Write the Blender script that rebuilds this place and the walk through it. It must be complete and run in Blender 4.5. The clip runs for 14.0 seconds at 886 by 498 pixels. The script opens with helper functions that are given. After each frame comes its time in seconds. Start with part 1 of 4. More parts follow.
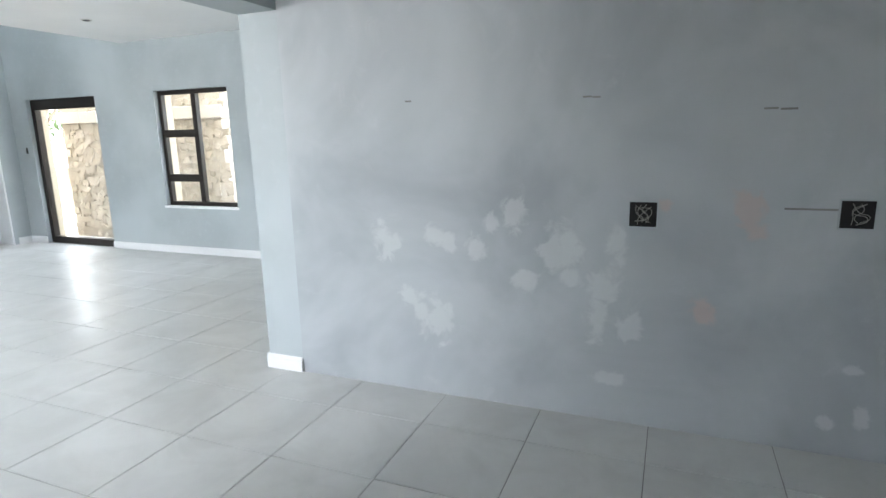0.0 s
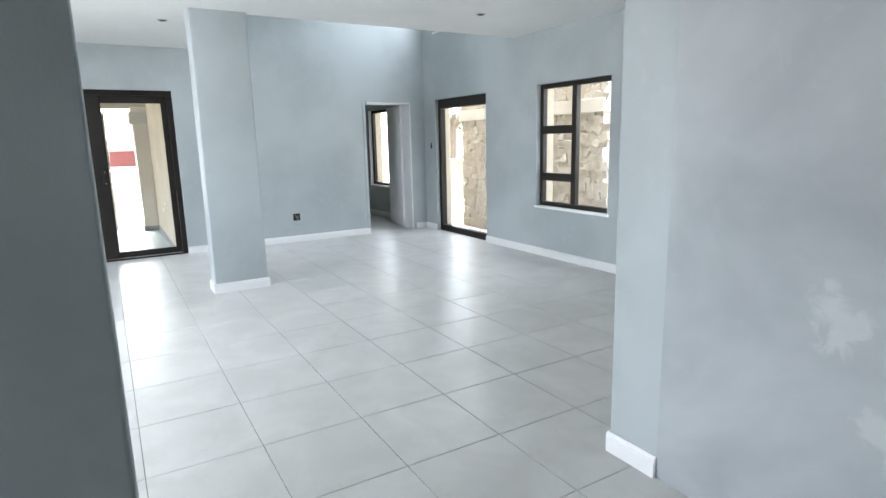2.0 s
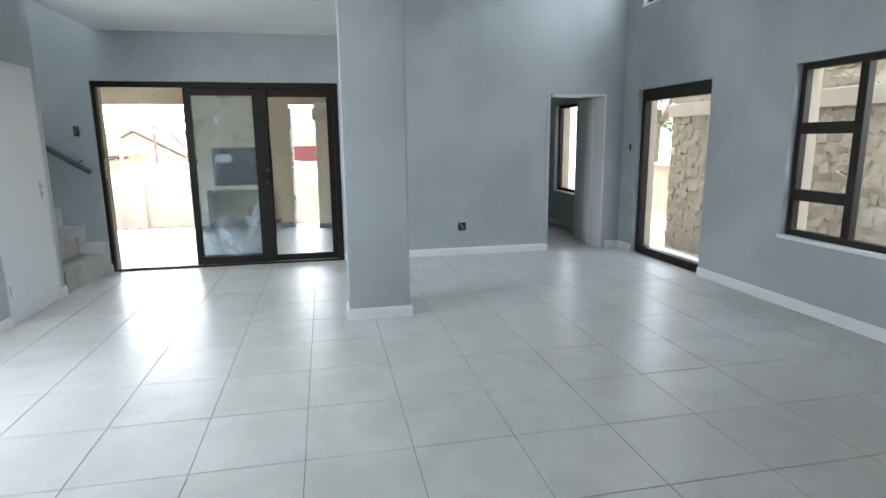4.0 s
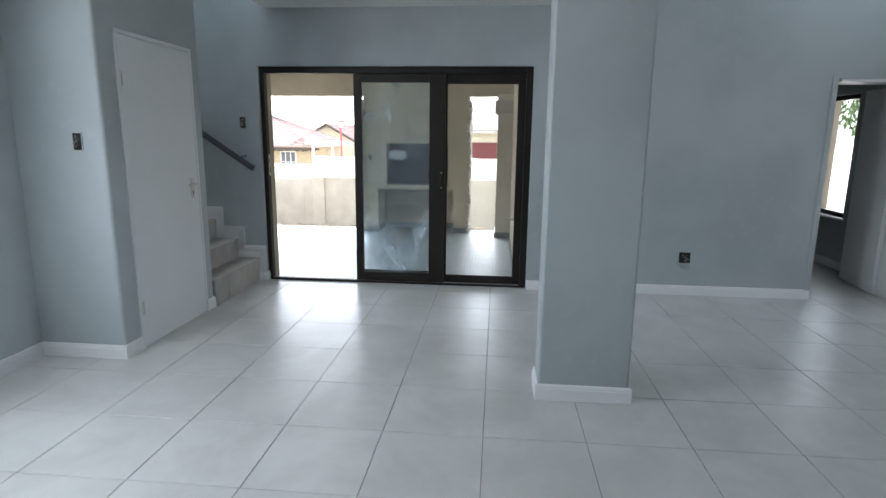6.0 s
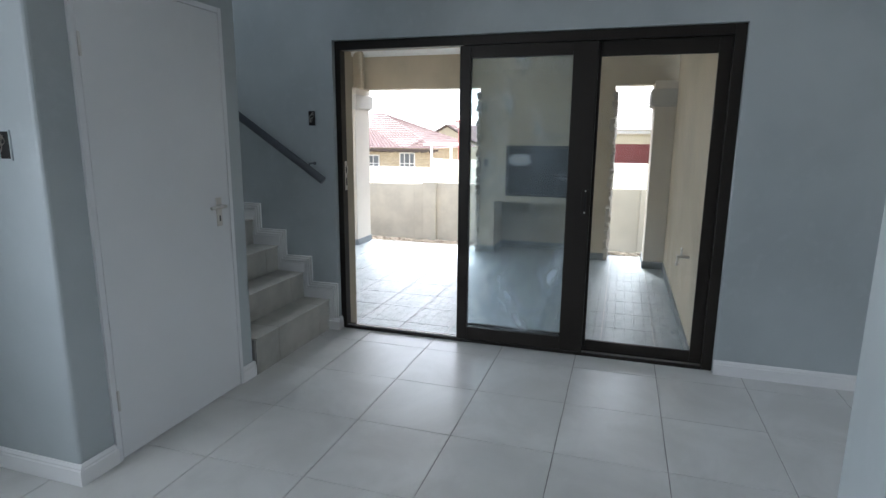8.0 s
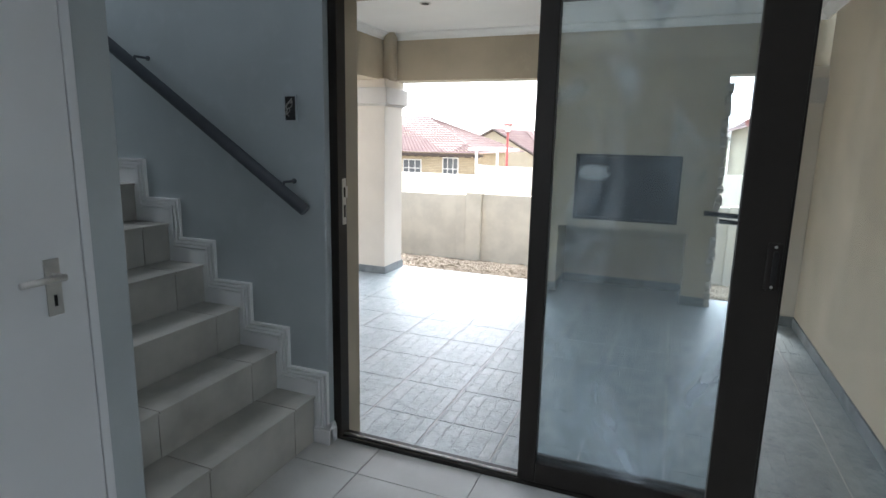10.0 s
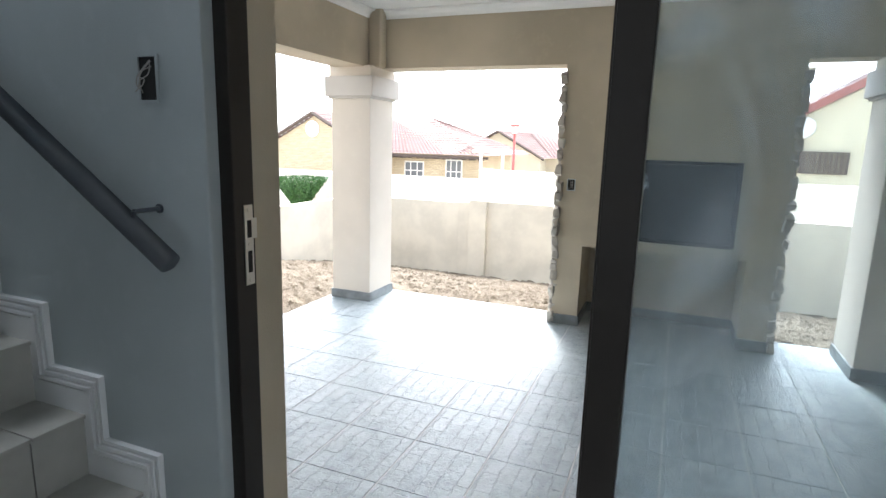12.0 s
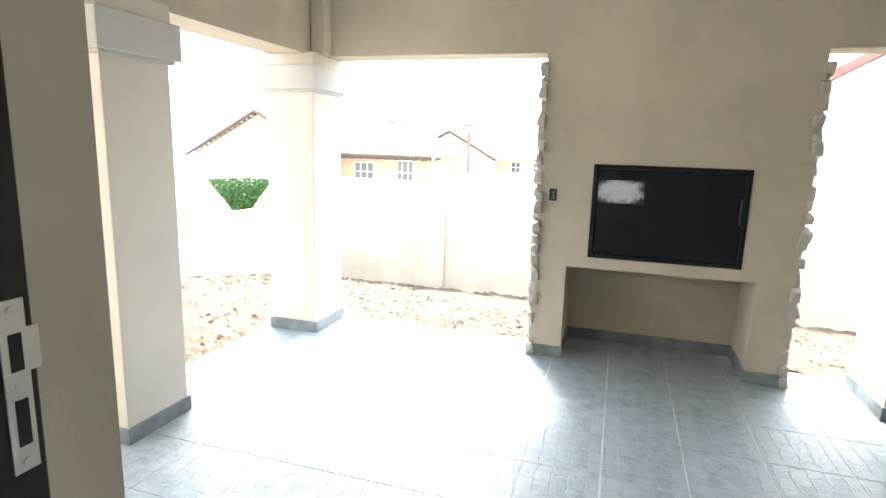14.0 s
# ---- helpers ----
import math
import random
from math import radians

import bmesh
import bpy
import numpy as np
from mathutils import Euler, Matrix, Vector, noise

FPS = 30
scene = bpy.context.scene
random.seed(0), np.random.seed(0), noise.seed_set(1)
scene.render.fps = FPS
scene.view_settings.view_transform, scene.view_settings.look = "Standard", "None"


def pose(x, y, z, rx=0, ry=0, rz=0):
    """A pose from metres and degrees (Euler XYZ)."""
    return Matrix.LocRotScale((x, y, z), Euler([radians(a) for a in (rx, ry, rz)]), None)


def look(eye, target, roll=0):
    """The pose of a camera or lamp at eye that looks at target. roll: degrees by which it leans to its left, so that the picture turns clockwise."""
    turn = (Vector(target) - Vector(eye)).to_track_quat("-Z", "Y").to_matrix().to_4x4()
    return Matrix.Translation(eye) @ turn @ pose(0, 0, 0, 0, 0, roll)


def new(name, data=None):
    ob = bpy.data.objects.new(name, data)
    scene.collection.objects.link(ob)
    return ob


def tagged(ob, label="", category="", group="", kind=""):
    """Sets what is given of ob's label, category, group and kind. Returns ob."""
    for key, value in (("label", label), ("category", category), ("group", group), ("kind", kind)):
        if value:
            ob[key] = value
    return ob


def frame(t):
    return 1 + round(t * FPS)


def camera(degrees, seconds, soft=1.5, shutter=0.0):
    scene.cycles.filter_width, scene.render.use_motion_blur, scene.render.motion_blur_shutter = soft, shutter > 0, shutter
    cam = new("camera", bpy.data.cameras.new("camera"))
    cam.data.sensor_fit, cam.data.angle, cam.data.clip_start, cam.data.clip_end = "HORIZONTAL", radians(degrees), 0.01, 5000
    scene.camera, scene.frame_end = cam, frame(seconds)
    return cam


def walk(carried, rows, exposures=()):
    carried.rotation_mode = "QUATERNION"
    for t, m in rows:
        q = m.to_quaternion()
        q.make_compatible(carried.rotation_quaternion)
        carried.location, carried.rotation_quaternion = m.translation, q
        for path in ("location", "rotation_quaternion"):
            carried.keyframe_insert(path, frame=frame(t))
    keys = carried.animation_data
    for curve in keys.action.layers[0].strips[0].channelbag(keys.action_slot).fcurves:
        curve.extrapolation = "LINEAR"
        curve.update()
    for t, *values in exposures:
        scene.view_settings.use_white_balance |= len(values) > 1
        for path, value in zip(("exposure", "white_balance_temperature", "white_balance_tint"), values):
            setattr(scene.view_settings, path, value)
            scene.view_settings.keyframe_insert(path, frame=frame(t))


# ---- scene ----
cam = camera(76.2, 14.0, soft=1.5)
# seconds, eye, target, roll
PATH = [
    (0, (8.775, 0.775, 1.398), (8.035, 2.589, 0.995), -1.4),
    (0.5, (8.695, 0.988, 1.404), (7.617, 2.623, 1.001), -1.7),
    (1, (8.541, 1.181, 1.424), (7.195, 2.605, 1.025), -1.8),
    (1.5, (8.351, 1.411, 1.386), (6.807, 2.623, 1.002), -1.4),
    (2, (8.142, 1.621, 1.388), (6.452, 2.619, 1.006), -1.3),
    (2.5, (7.848, 1.815, 1.386), (6.073, 2.655, 1.009), -1.1),
    (3, (7.606, 2.015, 1.4), (5.768, 2.705, 1.019), -0.9),
    (3.5, (7.297, 2.165, 1.384), (5.403, 2.688, 1.01), -0.7),
    (4, (6.969, 2.259, 1.403), (5.046, 2.656, 1.024), -0.6),
    (4.2, (6.826, 2.252, 1.404), (4.895, 2.612, 1.024), -0.4),
    (6.3, (5.291, 2.136, 1.421), (3.347, 1.865, 1.034), 0.4),
    (6.5, (5.119, 2.133, 1.403), (3.183, 1.809, 1.019), 0.2),
    (7, (4.713, 2.063, 1.406), (2.8, 1.624, 1.021), 0.3),
    (7.5, (4.292, 1.942, 1.406), (2.4, 1.422, 1.019), 0.4),
    (8, (3.868, 1.837, 1.413), (1.996, 1.249, 1.023), 0.5),
    (8.2, (3.672, 1.811, 1.431), (1.816, 1.181, 1.031), 0.6),
    (10.5, (2.066, 1.146, 1.407), (0.244, 0.414, 1.03), 1.3),
    (11, (1.794, 1.055, 1.412), (-0.027, 0.318, 1.035), 1.5),
    (11.5, (1.528, 0.992, 1.399), (-0.293, 0.253, 1.027), 1.5),
    (12, (1.291, 0.924, 1.402), (-0.53, 0.184, 1.03), 1.6),
    (12.5, (1.082, 0.816, 1.402), (-0.746, 0.092, 1.033), 1.6),
    (13, (0.879, 0.739, 1.403), (-0.958, 0.04, 1.036), 1.5),
    (13.5, (0.735, 0.665, 1.412), (-1.118, 0.006, 1.045), 1.7),
    (14, (0.606, 0.571, 1.418), (-1.273, -0.006, 1.05), 1.7),
]
# seconds, stops, kelvin, tint
EXPOSURES = [(0.0, 4.45, 6250, 10), (1.0, 4.25, 6200, 10), (2.0, 4.12, 6200, 10), (3.0, 3.82, 6150, 10), (4.2, 3.36, 6150, 10), (6.3, 2.80, 6000, 10), (8.2, 2.56, 5950, 10),
             (10.3, 2.55, 6050, 10), (12.0, 2.88, 6100, 10), (13.0, 3.33, 6150, 10), (14.0, 3.6, 6150, 10)]
walk(cam, [(t, look(eye, target, roll)) for t, eye, target, roll in PATH], EXPOSURES)

# ---- world and large lights ----
world = bpy.data.worlds.new("overcast_sky")
scene.world = world
world.use_nodes = True
wn = world.node_tree.nodes
wl = world.node_tree.links
sky = wn.new("ShaderNodeTexSky")
sky.sky_type = "NISHITA"
sky.sun_disc = False
sky.sun_elevation = radians(55)
sky.sun_rotation = radians(-100)
sky.air_density = 1.0
sky.dust_density = 3.0
pale = wn.new("ShaderNodeHueSaturation")
pale.inputs["Saturation"].default_value = 0.3
wl.new(sky.outputs["Color"], pale.inputs["Color"])
wl.new(pale.outputs["Color"], wn["Background"].inputs["Color"])
wn["Background"].inputs["Strength"].default_value = 0.15

sun = new("sun", bpy.data.lights.new("sun", "SUN"))
sun.data.energy = 1.5
sun.data.angle = radians(12)
sun.data.color = (1.0, 0.96, 0.9)
sun.matrix_world = look((-8, -3, 14), (0, 0, 0))


def window_light(name, centre, target, width, height, power):
    """An area lamp that stands in for sky light at an opening out of the walk's sight."""
    lamp = new(name, bpy.data.lights.new(name, "AREA"))
    lamp.data.shape, lamp.data.size, lamp.data.size_y = "RECTANGLE", width, height
    lamp.data.energy, lamp.data.color = power, (0.93, 0.97, 1.0)
    lamp.matrix_world = look(centre, target)
    return lamp


window_light("upper_window_light", (1.3, 5.93, 3.75), (1.3, 3.0, 2.6), 1.3, 1.3, 1.7)
window_light("stair_window_light", (0.7, -3.1, 4.0), (0.7, -1.0, 2.2), 0.7, 1.6, 6.5)
# Added fill lamp, no known window there: brightens the kitchen's north wall.
window_light("kitchen_fill_light", (7.3, -1.55, 1.6), (7.3, 2.0, 0.3), 0.9, 1.1, 0.6)
window_light("south_window_light", (4.15, -0.88, 1.5), (4.0, 2.0, 0.35), 1.6, 1.2, 7.5)


# ---- materials ----
def shader(name, base=(0.5, 0.5, 0.5), rough=0.6, metal=0.0, spec=0.5):
    m = bpy.data.materials.new(name)
    m.use_nodes = True
    b = m.node_tree.nodes["Principled BSDF"]
    b.inputs["Base Color"].default_value = (*base, 1)
    b.inputs["Roughness"].default_value = rough
    b.inputs["Metallic"].default_value = metal
    b.inputs["Specular IOR Level"].default_value = spec
    return m, m.node_tree.nodes, m.node_tree.links, b


def mixed(nodes, links, fac, a, b, mode="MIX"):
    """A colour mix; fac, a and b are sockets or values."""
    n = nodes.new("ShaderNodeMix")
    n.data_type, n.blend_type = "RGBA", mode
    for key, v in ((0, fac), (6, a), (7, b)):
        if isinstance(v, bpy.types.NodeSocket):
            links.new(v, n.inputs[key])
        else:
            n.inputs[key].default_value = v if key == 0 else (*v, 1)
    return n.outputs[2]


def calc(nodes, links, op, a, b=0.0, c=0.0, clamp=False):
    n = nodes.new("ShaderNodeMath")
    n.operation, n.use_clamp = op, clamp
    for i, v in enumerate((a, b, c)):
        if isinstance(v, bpy.types.NodeSocket):
            links.new(v, n.inputs[i])
        else:
            n.inputs[i].default_value = v
    return n.outputs[0]


def spread(nodes, links, value, low, high):
    n = nodes.new("ShaderNodeMapRange")
    n.inputs["From Min"].default_value, n.inputs["From Max"].default_value = low, high
    n.interpolation_type = "SMOOTHSTEP"
    links.new(value, n.inputs["Value"])
    return n.outputs["Result"]


def noisy(nodes, links, where, scale, detail=4.0, rough=0.55, warp=0.0):
    n = nodes.new("ShaderNodeTexNoise")
    n.inputs["Scale"].default_value, n.inputs["Detail"].default_value = scale, detail
    n.inputs["Roughness"].default_value, n.inputs["Distortion"].default_value = rough, warp
    links.new(where, n.inputs["Vector"])
    return n.outputs["Fac"]


def place_of(nodes):
    return nodes.new("ShaderNodeNewGeometry").outputs["Position"]


def bumped(nodes, links, b, height, strength, distance):
    n = nodes.new("ShaderNodeBump")
    n.inputs["Strength"].default_value, n.inputs["Distance"].default_value = strength, distance
    links.new(height, n.inputs["Height"])
    links.new(n.outputs["Normal"], b.inputs["Normal"])


def painted(name, base, rough=0.55, vary=0.06, grain=0.3, big=0.9, spec=0.4):
    """Painted plaster: roller grain, faint unevenness and scuffs."""
    m, n, l, b = shader(name, base, rough, 0, spec)
    p = place_of(n)
    large = noisy(n, l, p, big, 3)
    small = noisy(n, l, p, 14, 5)
    dark = tuple(c * (1 - 2.2 * vary) for c in base)
    lite = tuple(min(1, c * (1 + vary)) for c in base)
    tone = mixed(n, l, spread(n, l, large, 0.32, 0.68), dark, lite)
    tone = mixed(n, l, calc(n, l, "MULTIPLY", spread(n, l, small, 0.5, 0.75), 0.35), tone, lite)
    l.new(tone, b.inputs["Base Color"])
    l.new(calc(n, l, "MULTIPLY_ADD", small, 0.2, rough - 0.1), b.inputs["Roughness"])
    bumped(n, l, b, calc(n, l, "ADD", noisy(n, l, p, 160, 3), calc(n, l, "MULTIPLY", small, 1.5)), grain, 0.002)
    return m


GREY = painted("grey_wall_paint", (0.426, 0.465, 0.477), 0.5)
WHITE = painted("white_paint", (0.8, 0.8, 0.79), 0.5, 0.02, 0.15)
TRIM = painted("white_gloss_trim", (0.8, 0.8, 0.8), 0.35, 0.02, 0.08)
DOORWHITE = painted("white_door_enamel", (0.72, 0.73, 0.74), 0.4, 0.02, 0.1)
BEIGE = painted("beige_outside_plaster", (0.47, 0.41, 0.315), 0.75, 0.06, 0.6, 1.3, 0.25)
CREAM = painted("pale_beige_column_plaster", (0.62, 0.57, 0.50), 0.75, 0.04, 0.5, 1.1, 0.25)
MOULD = painted("grey_beige_moulding", (0.50, 0.48, 0.45), 0.7, 0.04, 0.3, 1.1, 0.25)
CEMENT = painted("raw_cement_plaster", (0.58, 0.535, 0.44), 0.85, 0.05, 0.8, 2.2, 0.2)
LIMEWALL = painted("cream_boundary_plaster", (0.72, 0.68, 0.58), 0.8, 0.05, 0.4, 0.8, 0.2)
HOUSECREAM = painted("cream_house_plaster", (0.52, 0.47, 0.36), 0.8, 0.05, 0.4, 0.6, 0.2)


def metal_paint(name, base, rough, metal=0.0, vary=0.15):
    m, n, l, b = shader(name, base, rough, metal)
    p = place_of(n)
    a = noisy(n, l, p, 25, 5)
    l.new(mixed(n, l, a, tuple(c * (1 - vary) for c in base), tuple(c * (1 + vary) for c in base)), b.inputs["Base Color"])
    l.new(calc(n, l, "MULTIPLY_ADD", a, 0.25, rough - 0.12), b.inputs["Roughness"])
    bumped(n, l, b, noisy(n, l, p, 300, 2), 0.1, 0.0005)
    return m


BRONZE = metal_paint("dark_bronze_aluminium", (0.022, 0.018, 0.015), 0.42)
RAILGREY = metal_paint("dark_grey_rail_paint", (0.075, 0.085, 0.1), 0.35)
STEEL = metal_paint("brushed_steel", (0.62, 0.6, 0.57), 0.35, 1.0)
BLACKSTEEL = metal_paint("black_braai_steel", (0.007, 0.0075, 0.011), 0.42)
BRONZE.node_tree.nodes["Principled BSDF"].inputs["Specular IOR Level"].default_value = 0.25
BLACKSTEEL.node_tree.nodes["Principled BSDF"].inputs["Specular IOR Level"].default_value = 0.22


def residue_material():
    """Glue and paper left of a sticker: pale in the middle, worn away to black steel at its rim."""
    m, n, l, b = shader("sticker_residue", (0.3, 0.3, 0.3), 0.6, 0, 0.3)
    p = n.new("ShaderNodeTexCoord").outputs["Object"]
    sep = n.new("ShaderNodeSeparateXYZ")
    l.new(p, sep.inputs[0])
    u = calc(n, l, "DIVIDE", calc(n, l, "SUBTRACT", sep.outputs["Y"], 0.57), 0.155)
    v = calc(n, l, "DIVIDE", calc(n, l, "SUBTRACT", sep.outputs["Z"], 1.135), 0.085)
    d = calc(n, l, "ADD", calc(n, l, "MULTIPLY", u, u), calc(n, l, "MULTIPLY", v, v))
    worn = calc(n, l, "ADD", d, calc(n, l, "MULTIPLY_ADD", noisy(n, l, p, 22, 6, 0.65, 0.6), 2.2, -1.2))
    streak = noisy(n, l, p, 60, 4)
    tone = mixed(n, l, streak, (0.34, 0.35, 0.37), (0.55, 0.56, 0.58))
    l.new(mixed(n, l, spread(n, l, worn, 0.2, 1.3), tone, (0.03, 0.032, 0.04)), b.inputs["Base Color"])
    return m


RESIDUE = residue_material()
BLACK = metal_paint("black_recess", (0.012, 0.011, 0.01), 0.8)
COPPER = metal_paint("bare_wire", (0.3, 0.28, 0.25), 0.5)
REDPOLE = metal_paint("red_lamp_pole", (0.36, 0.08, 0.07), 0.5)
LAMPGLASS = metal_paint("frosted_lantern", (0.55, 0.5, 0.48), 0.4)
MAROON = metal_paint("maroon_garage_door", (0.13, 0.025, 0.025), 0.6)
FASCIA = metal_paint("red_fascia", (0.25, 0.09, 0.075), 0.6)
DARKWOOD = metal_paint("dark_fascia", (0.07, 0.05, 0.04), 0.7)
WINDOWDARK = metal_paint("dim_window_pane", (0.08, 0.09, 0.1), 0.15)
FRAMEWHITE = metal_paint("white_window_frame", (0.7, 0.69, 0.66), 0.5)


def tile_material():
    m, n, l, b = shader("pale_grey_porcelain", (0.5, 0.5, 0.49), 0.28, 0, 0.5)
    p = place_of(n)
    r = n.new("ShaderNodeObjectInfo").outputs["Random"]
    cloud = noisy(n, l, p, 2.6, 6, 0.62, 0.6)
    fine = noisy(n, l, p, 60, 4)
    tone = mixed(n, l, spread(n, l, cloud, 0.3, 0.72), (0.52, 0.52, 0.505), (0.62, 0.62, 0.605))
    tone = mixed(n, l, calc(n, l, "MULTIPLY", r, 0.22), tone, (0.48, 0.48, 0.465))
    dust = spread(n, l, noisy(n, l, p, 0.9, 5, 0.6, 1.2), 0.5, 0.72)
    tone = mixed(n, l, calc(n, l, "MULTIPLY", dust, 0.3), tone, (0.68, 0.67, 0.65))
    l.new(tone, b.inputs["Base Color"])
    l.new(calc(n, l, "MULTIPLY_ADD", dust, 0.18, calc(n, l, "MULTIPLY_ADD", fine, 0.12, 0.26)), b.inputs["Roughness"])
    bumped(n, l, b, noisy(n, l, p, 9, 3), 0.12, 0.004)
    return m


TILE = tile_material()
STAIRTILE = painted("warm_grey_stair_tile", (0.40, 0.39, 0.355), 0.45, 0.08, 0.2, 4.0)
GROUT = painted("grey_grout", (0.25, 0.24, 0.23), 0.9, 0.12, 0.5, 3.0)
SKIRTSLATE = painted("grey_slate_skirting", (0.2, 0.22, 0.23), 0.6, 0.16, 0.6, 5.0)


def slate_material():
    """Outdoor tile pressed to look like laid slate strips."""
    m, n, l, b = shader("blue_grey_slate_tile", (0.2, 0.22, 0.24), 0.4)
    p = n.new("ShaderNodeTexCoord").outputs["Object"]
    w = n.new("ShaderNodeVectorMath")
    w.operation = "ADD"
    noise_c = n.new("ShaderNodeTexNoise")
    noise_c.inputs["Scale"].default_value = 9
    l.new(p, noise_c.inputs["Vector"])
    sc = n.new("ShaderNodeVectorMath")
    sc.operation = "SCALE"
    sc.inputs["Scale"].default_value = 0.045
    l.new(noise_c.outputs["Color"], sc.inputs[0])
    l.new(p, w.inputs[0])
    l.new(sc.outputs[0], w.inputs[1])
    br = n.new("ShaderNodeTexBrick")
    br.inputs["Scale"].default_value = 1.0
    br.inputs["Brick Width"].default_value, br.inputs["Row Height"].default_value = 0.15, 0.075
    br.offset, br.offset_frequency, br.squash, br.squash_frequency = 0.37, 2, 1.7, 3
    br.inputs["Mortar Size"].default_value, br.inputs["Mortar Smooth"].default_value = 0.0035, 0.5
    br.inputs["Color1"].default_value, br.inputs["Color2"].default_value = (0.2, 0.2, 0.2, 1), (0.9, 0.9, 0.9, 1)
    br.inputs["Mortar"].default_value = (0, 0, 0, 1)
    l.new(w.outputs[0], br.inputs["Vector"])
    r = n.new("ShaderNodeObjectInfo").outputs["Random"]
    g = place_of(n)
    cloud = noisy(n, l, g, 11, 6, 0.7, 0.3)
    fine = noisy(n, l, g, 70, 5, 0.6, 0.3)
    bw = n.new("ShaderNodeRGBToBW")
    l.new(br.outputs["Color"], bw.inputs["Color"])
    tone = mixed(n, l, spread(n, l, cloud, 0.25, 0.75), (0.155, 0.195, 0.21), (0.36, 0.415, 0.435))
    tone = mixed(n, l, calc(n, l, "MULTIPLY", bw.outputs["Val"], 0.6), tone, (0.44, 0.475, 0.48))
    tone = mixed(n, l, calc(n, l, "MULTIPLY", br.outputs["Fac"], 0.28), tone, (0.52, 0.55, 0.56))
    tone = mixed(n, l, calc(n, l, "MULTIPLY", r, 0.2), tone, (0.23, 0.255, 0.26))
    l.new(tone, b.inputs["Base Color"])
    l.new(calc(n, l, "MULTIPLY_ADD", fine, 0.2, 0.2), b.inputs["Roughness"])
    h = calc(n, l, "ADD", calc(n, l, "MULTIPLY", bw.outputs["Val"], 0.6), calc(n, l, "ADD", calc(n, l, "MULTIPLY", cloud, 0.8), calc(n, l, "MULTIPLY", fine, 0.5)))
    bumped(n, l, b, h, 1.0, 0.010)
    return m


SLATE = slate_material()
PALEGROUT = painted("pale_patio_grout", (0.62, 0.62, 0.6), 0.9, 0.1, 0.5, 4.0)


def stone_material():
    m, n, l, b = shader("rough_field_stone", (0.36, 0.31, 0.25), 0.85, 0, 0.2)
    p = place_of(n)
    r = n.new("ShaderNodeObjectInfo").outputs["Random"]
    isl = n.new("ShaderNodeNewGeometry").outputs["Random Per Island"]
    cloud = noisy(n, l, p, 9, 6, 0.65)
    tone = mixed(n, l, spread(n, l, cloud, 0.3, 0.7), (0.34, 0.31, 0.265), (0.50, 0.455, 0.395))
    tone = mixed(n, l, calc(n, l, "MULTIPLY", r, 0.4), tone, (0.44, 0.39, 0.32))
    tone = mixed(n, l, calc(n, l, "MULTIPLY", isl, 0.4), tone, (0.42, 0.41, 0.385))
    l.new(tone, b.inputs["Base Color"])
    bumped(n, l, b, noisy(n, l, p, 40, 6, 0.7), 0.8, 0.01)
    return m


STONE = stone_material()


def soil_material():
    m, n, l, b = shader("dry_garden_soil", (0.3, 0.24, 0.17), 0.95, 0, 0.1)
    p = place_of(n)
    cloud = noisy(n, l, p, 2.2, 6, 0.65)
    clod = noisy(n, l, p, 26, 6, 0.7)
    tone = mixed(n, l, spread(n, l, cloud, 0.3, 0.7), (0.145, 0.118, 0.088), (0.225, 0.19, 0.145))
    tone = mixed(n, l, calc(n, l, "MULTIPLY", spread(n, l, clod, 0.45, 0.7), 0.5), tone, (0.29, 0.25, 0.195))
    l.new(tone, b.inputs["Base Color"])
    bumped(n, l, b, calc(n, l, "ADD", clod, calc(n, l, "MULTIPLY", noisy(n, l, p, 90, 4), 0.4)), 1.0, 0.05)
    return m


SOIL = soil_material()


def leaf_material(name, a, c):
    m, n, l, b = shader(name, a, 0.55, 0, 0.3)
    isl = n.new("ShaderNodeNewGeometry").outputs["Random Per Island"]
    l.new(mixed(n, l, isl, a, c), b.inputs["Base Color"])
    return m


LEAF = leaf_material("tree_leaf", (0.04, 0.08, 0.02), (0.10, 0.15, 0.06))
HEDGELEAF = leaf_material("clipped_hedge_leaf", (0.018, 0.06, 0.012), (0.05, 0.12, 0.028))
BARK = painted("grey_bark", (0.16, 0.13, 0.1), 0.9, 0.2, 0.9, 9.0)


def brick_material():
    m, n, l, b = shader("yellow_face_brick", (0.5, 0.38, 0.2), 0.85, 0, 0.2)
    tc = n.new("ShaderNodeTexCoord").outputs["Object"]
    sep = n.new("ShaderNodeSeparateXYZ")
    l.new(tc, sep.inputs[0])
    comb = n.new("ShaderNodeCombineXYZ")
    l.new(calc(n, l, "ADD", sep.outputs["X"], sep.outputs["Y"]), comb.inputs["X"])
    l.new(sep.outputs["Z"], comb.inputs["Y"])
    br = n.new("ShaderNodeTexBrick")
    br.inputs["Scale"].default_value = 1.0
    br.inputs["Brick Width"].default_value, br.inputs["Row Height"].default_value = 0.23, 0.085
    br.inputs["Mortar Size"].default_value = 0.008
    br.inputs["Color1"].default_value, br.inputs["Color2"].default_value = (0.45, 0.37, 0.24, 1), (0.54, 0.45, 0.31, 1)
    br.inputs["Mortar"].default_value = (0.24, 0.21, 0.17, 1)
    l.new(comb.outputs[0], br.inputs["Vector"])
    p = place_of(n)
    l.new(mixed(n, l, calc(n, l, "MULTIPLY", noisy(n, l, p, 3, 5), 0.25), br.outputs["Color"], (0.28, 0.2, 0.12)), b.inputs["Base Color"])
    return m


BRICK = brick_material()


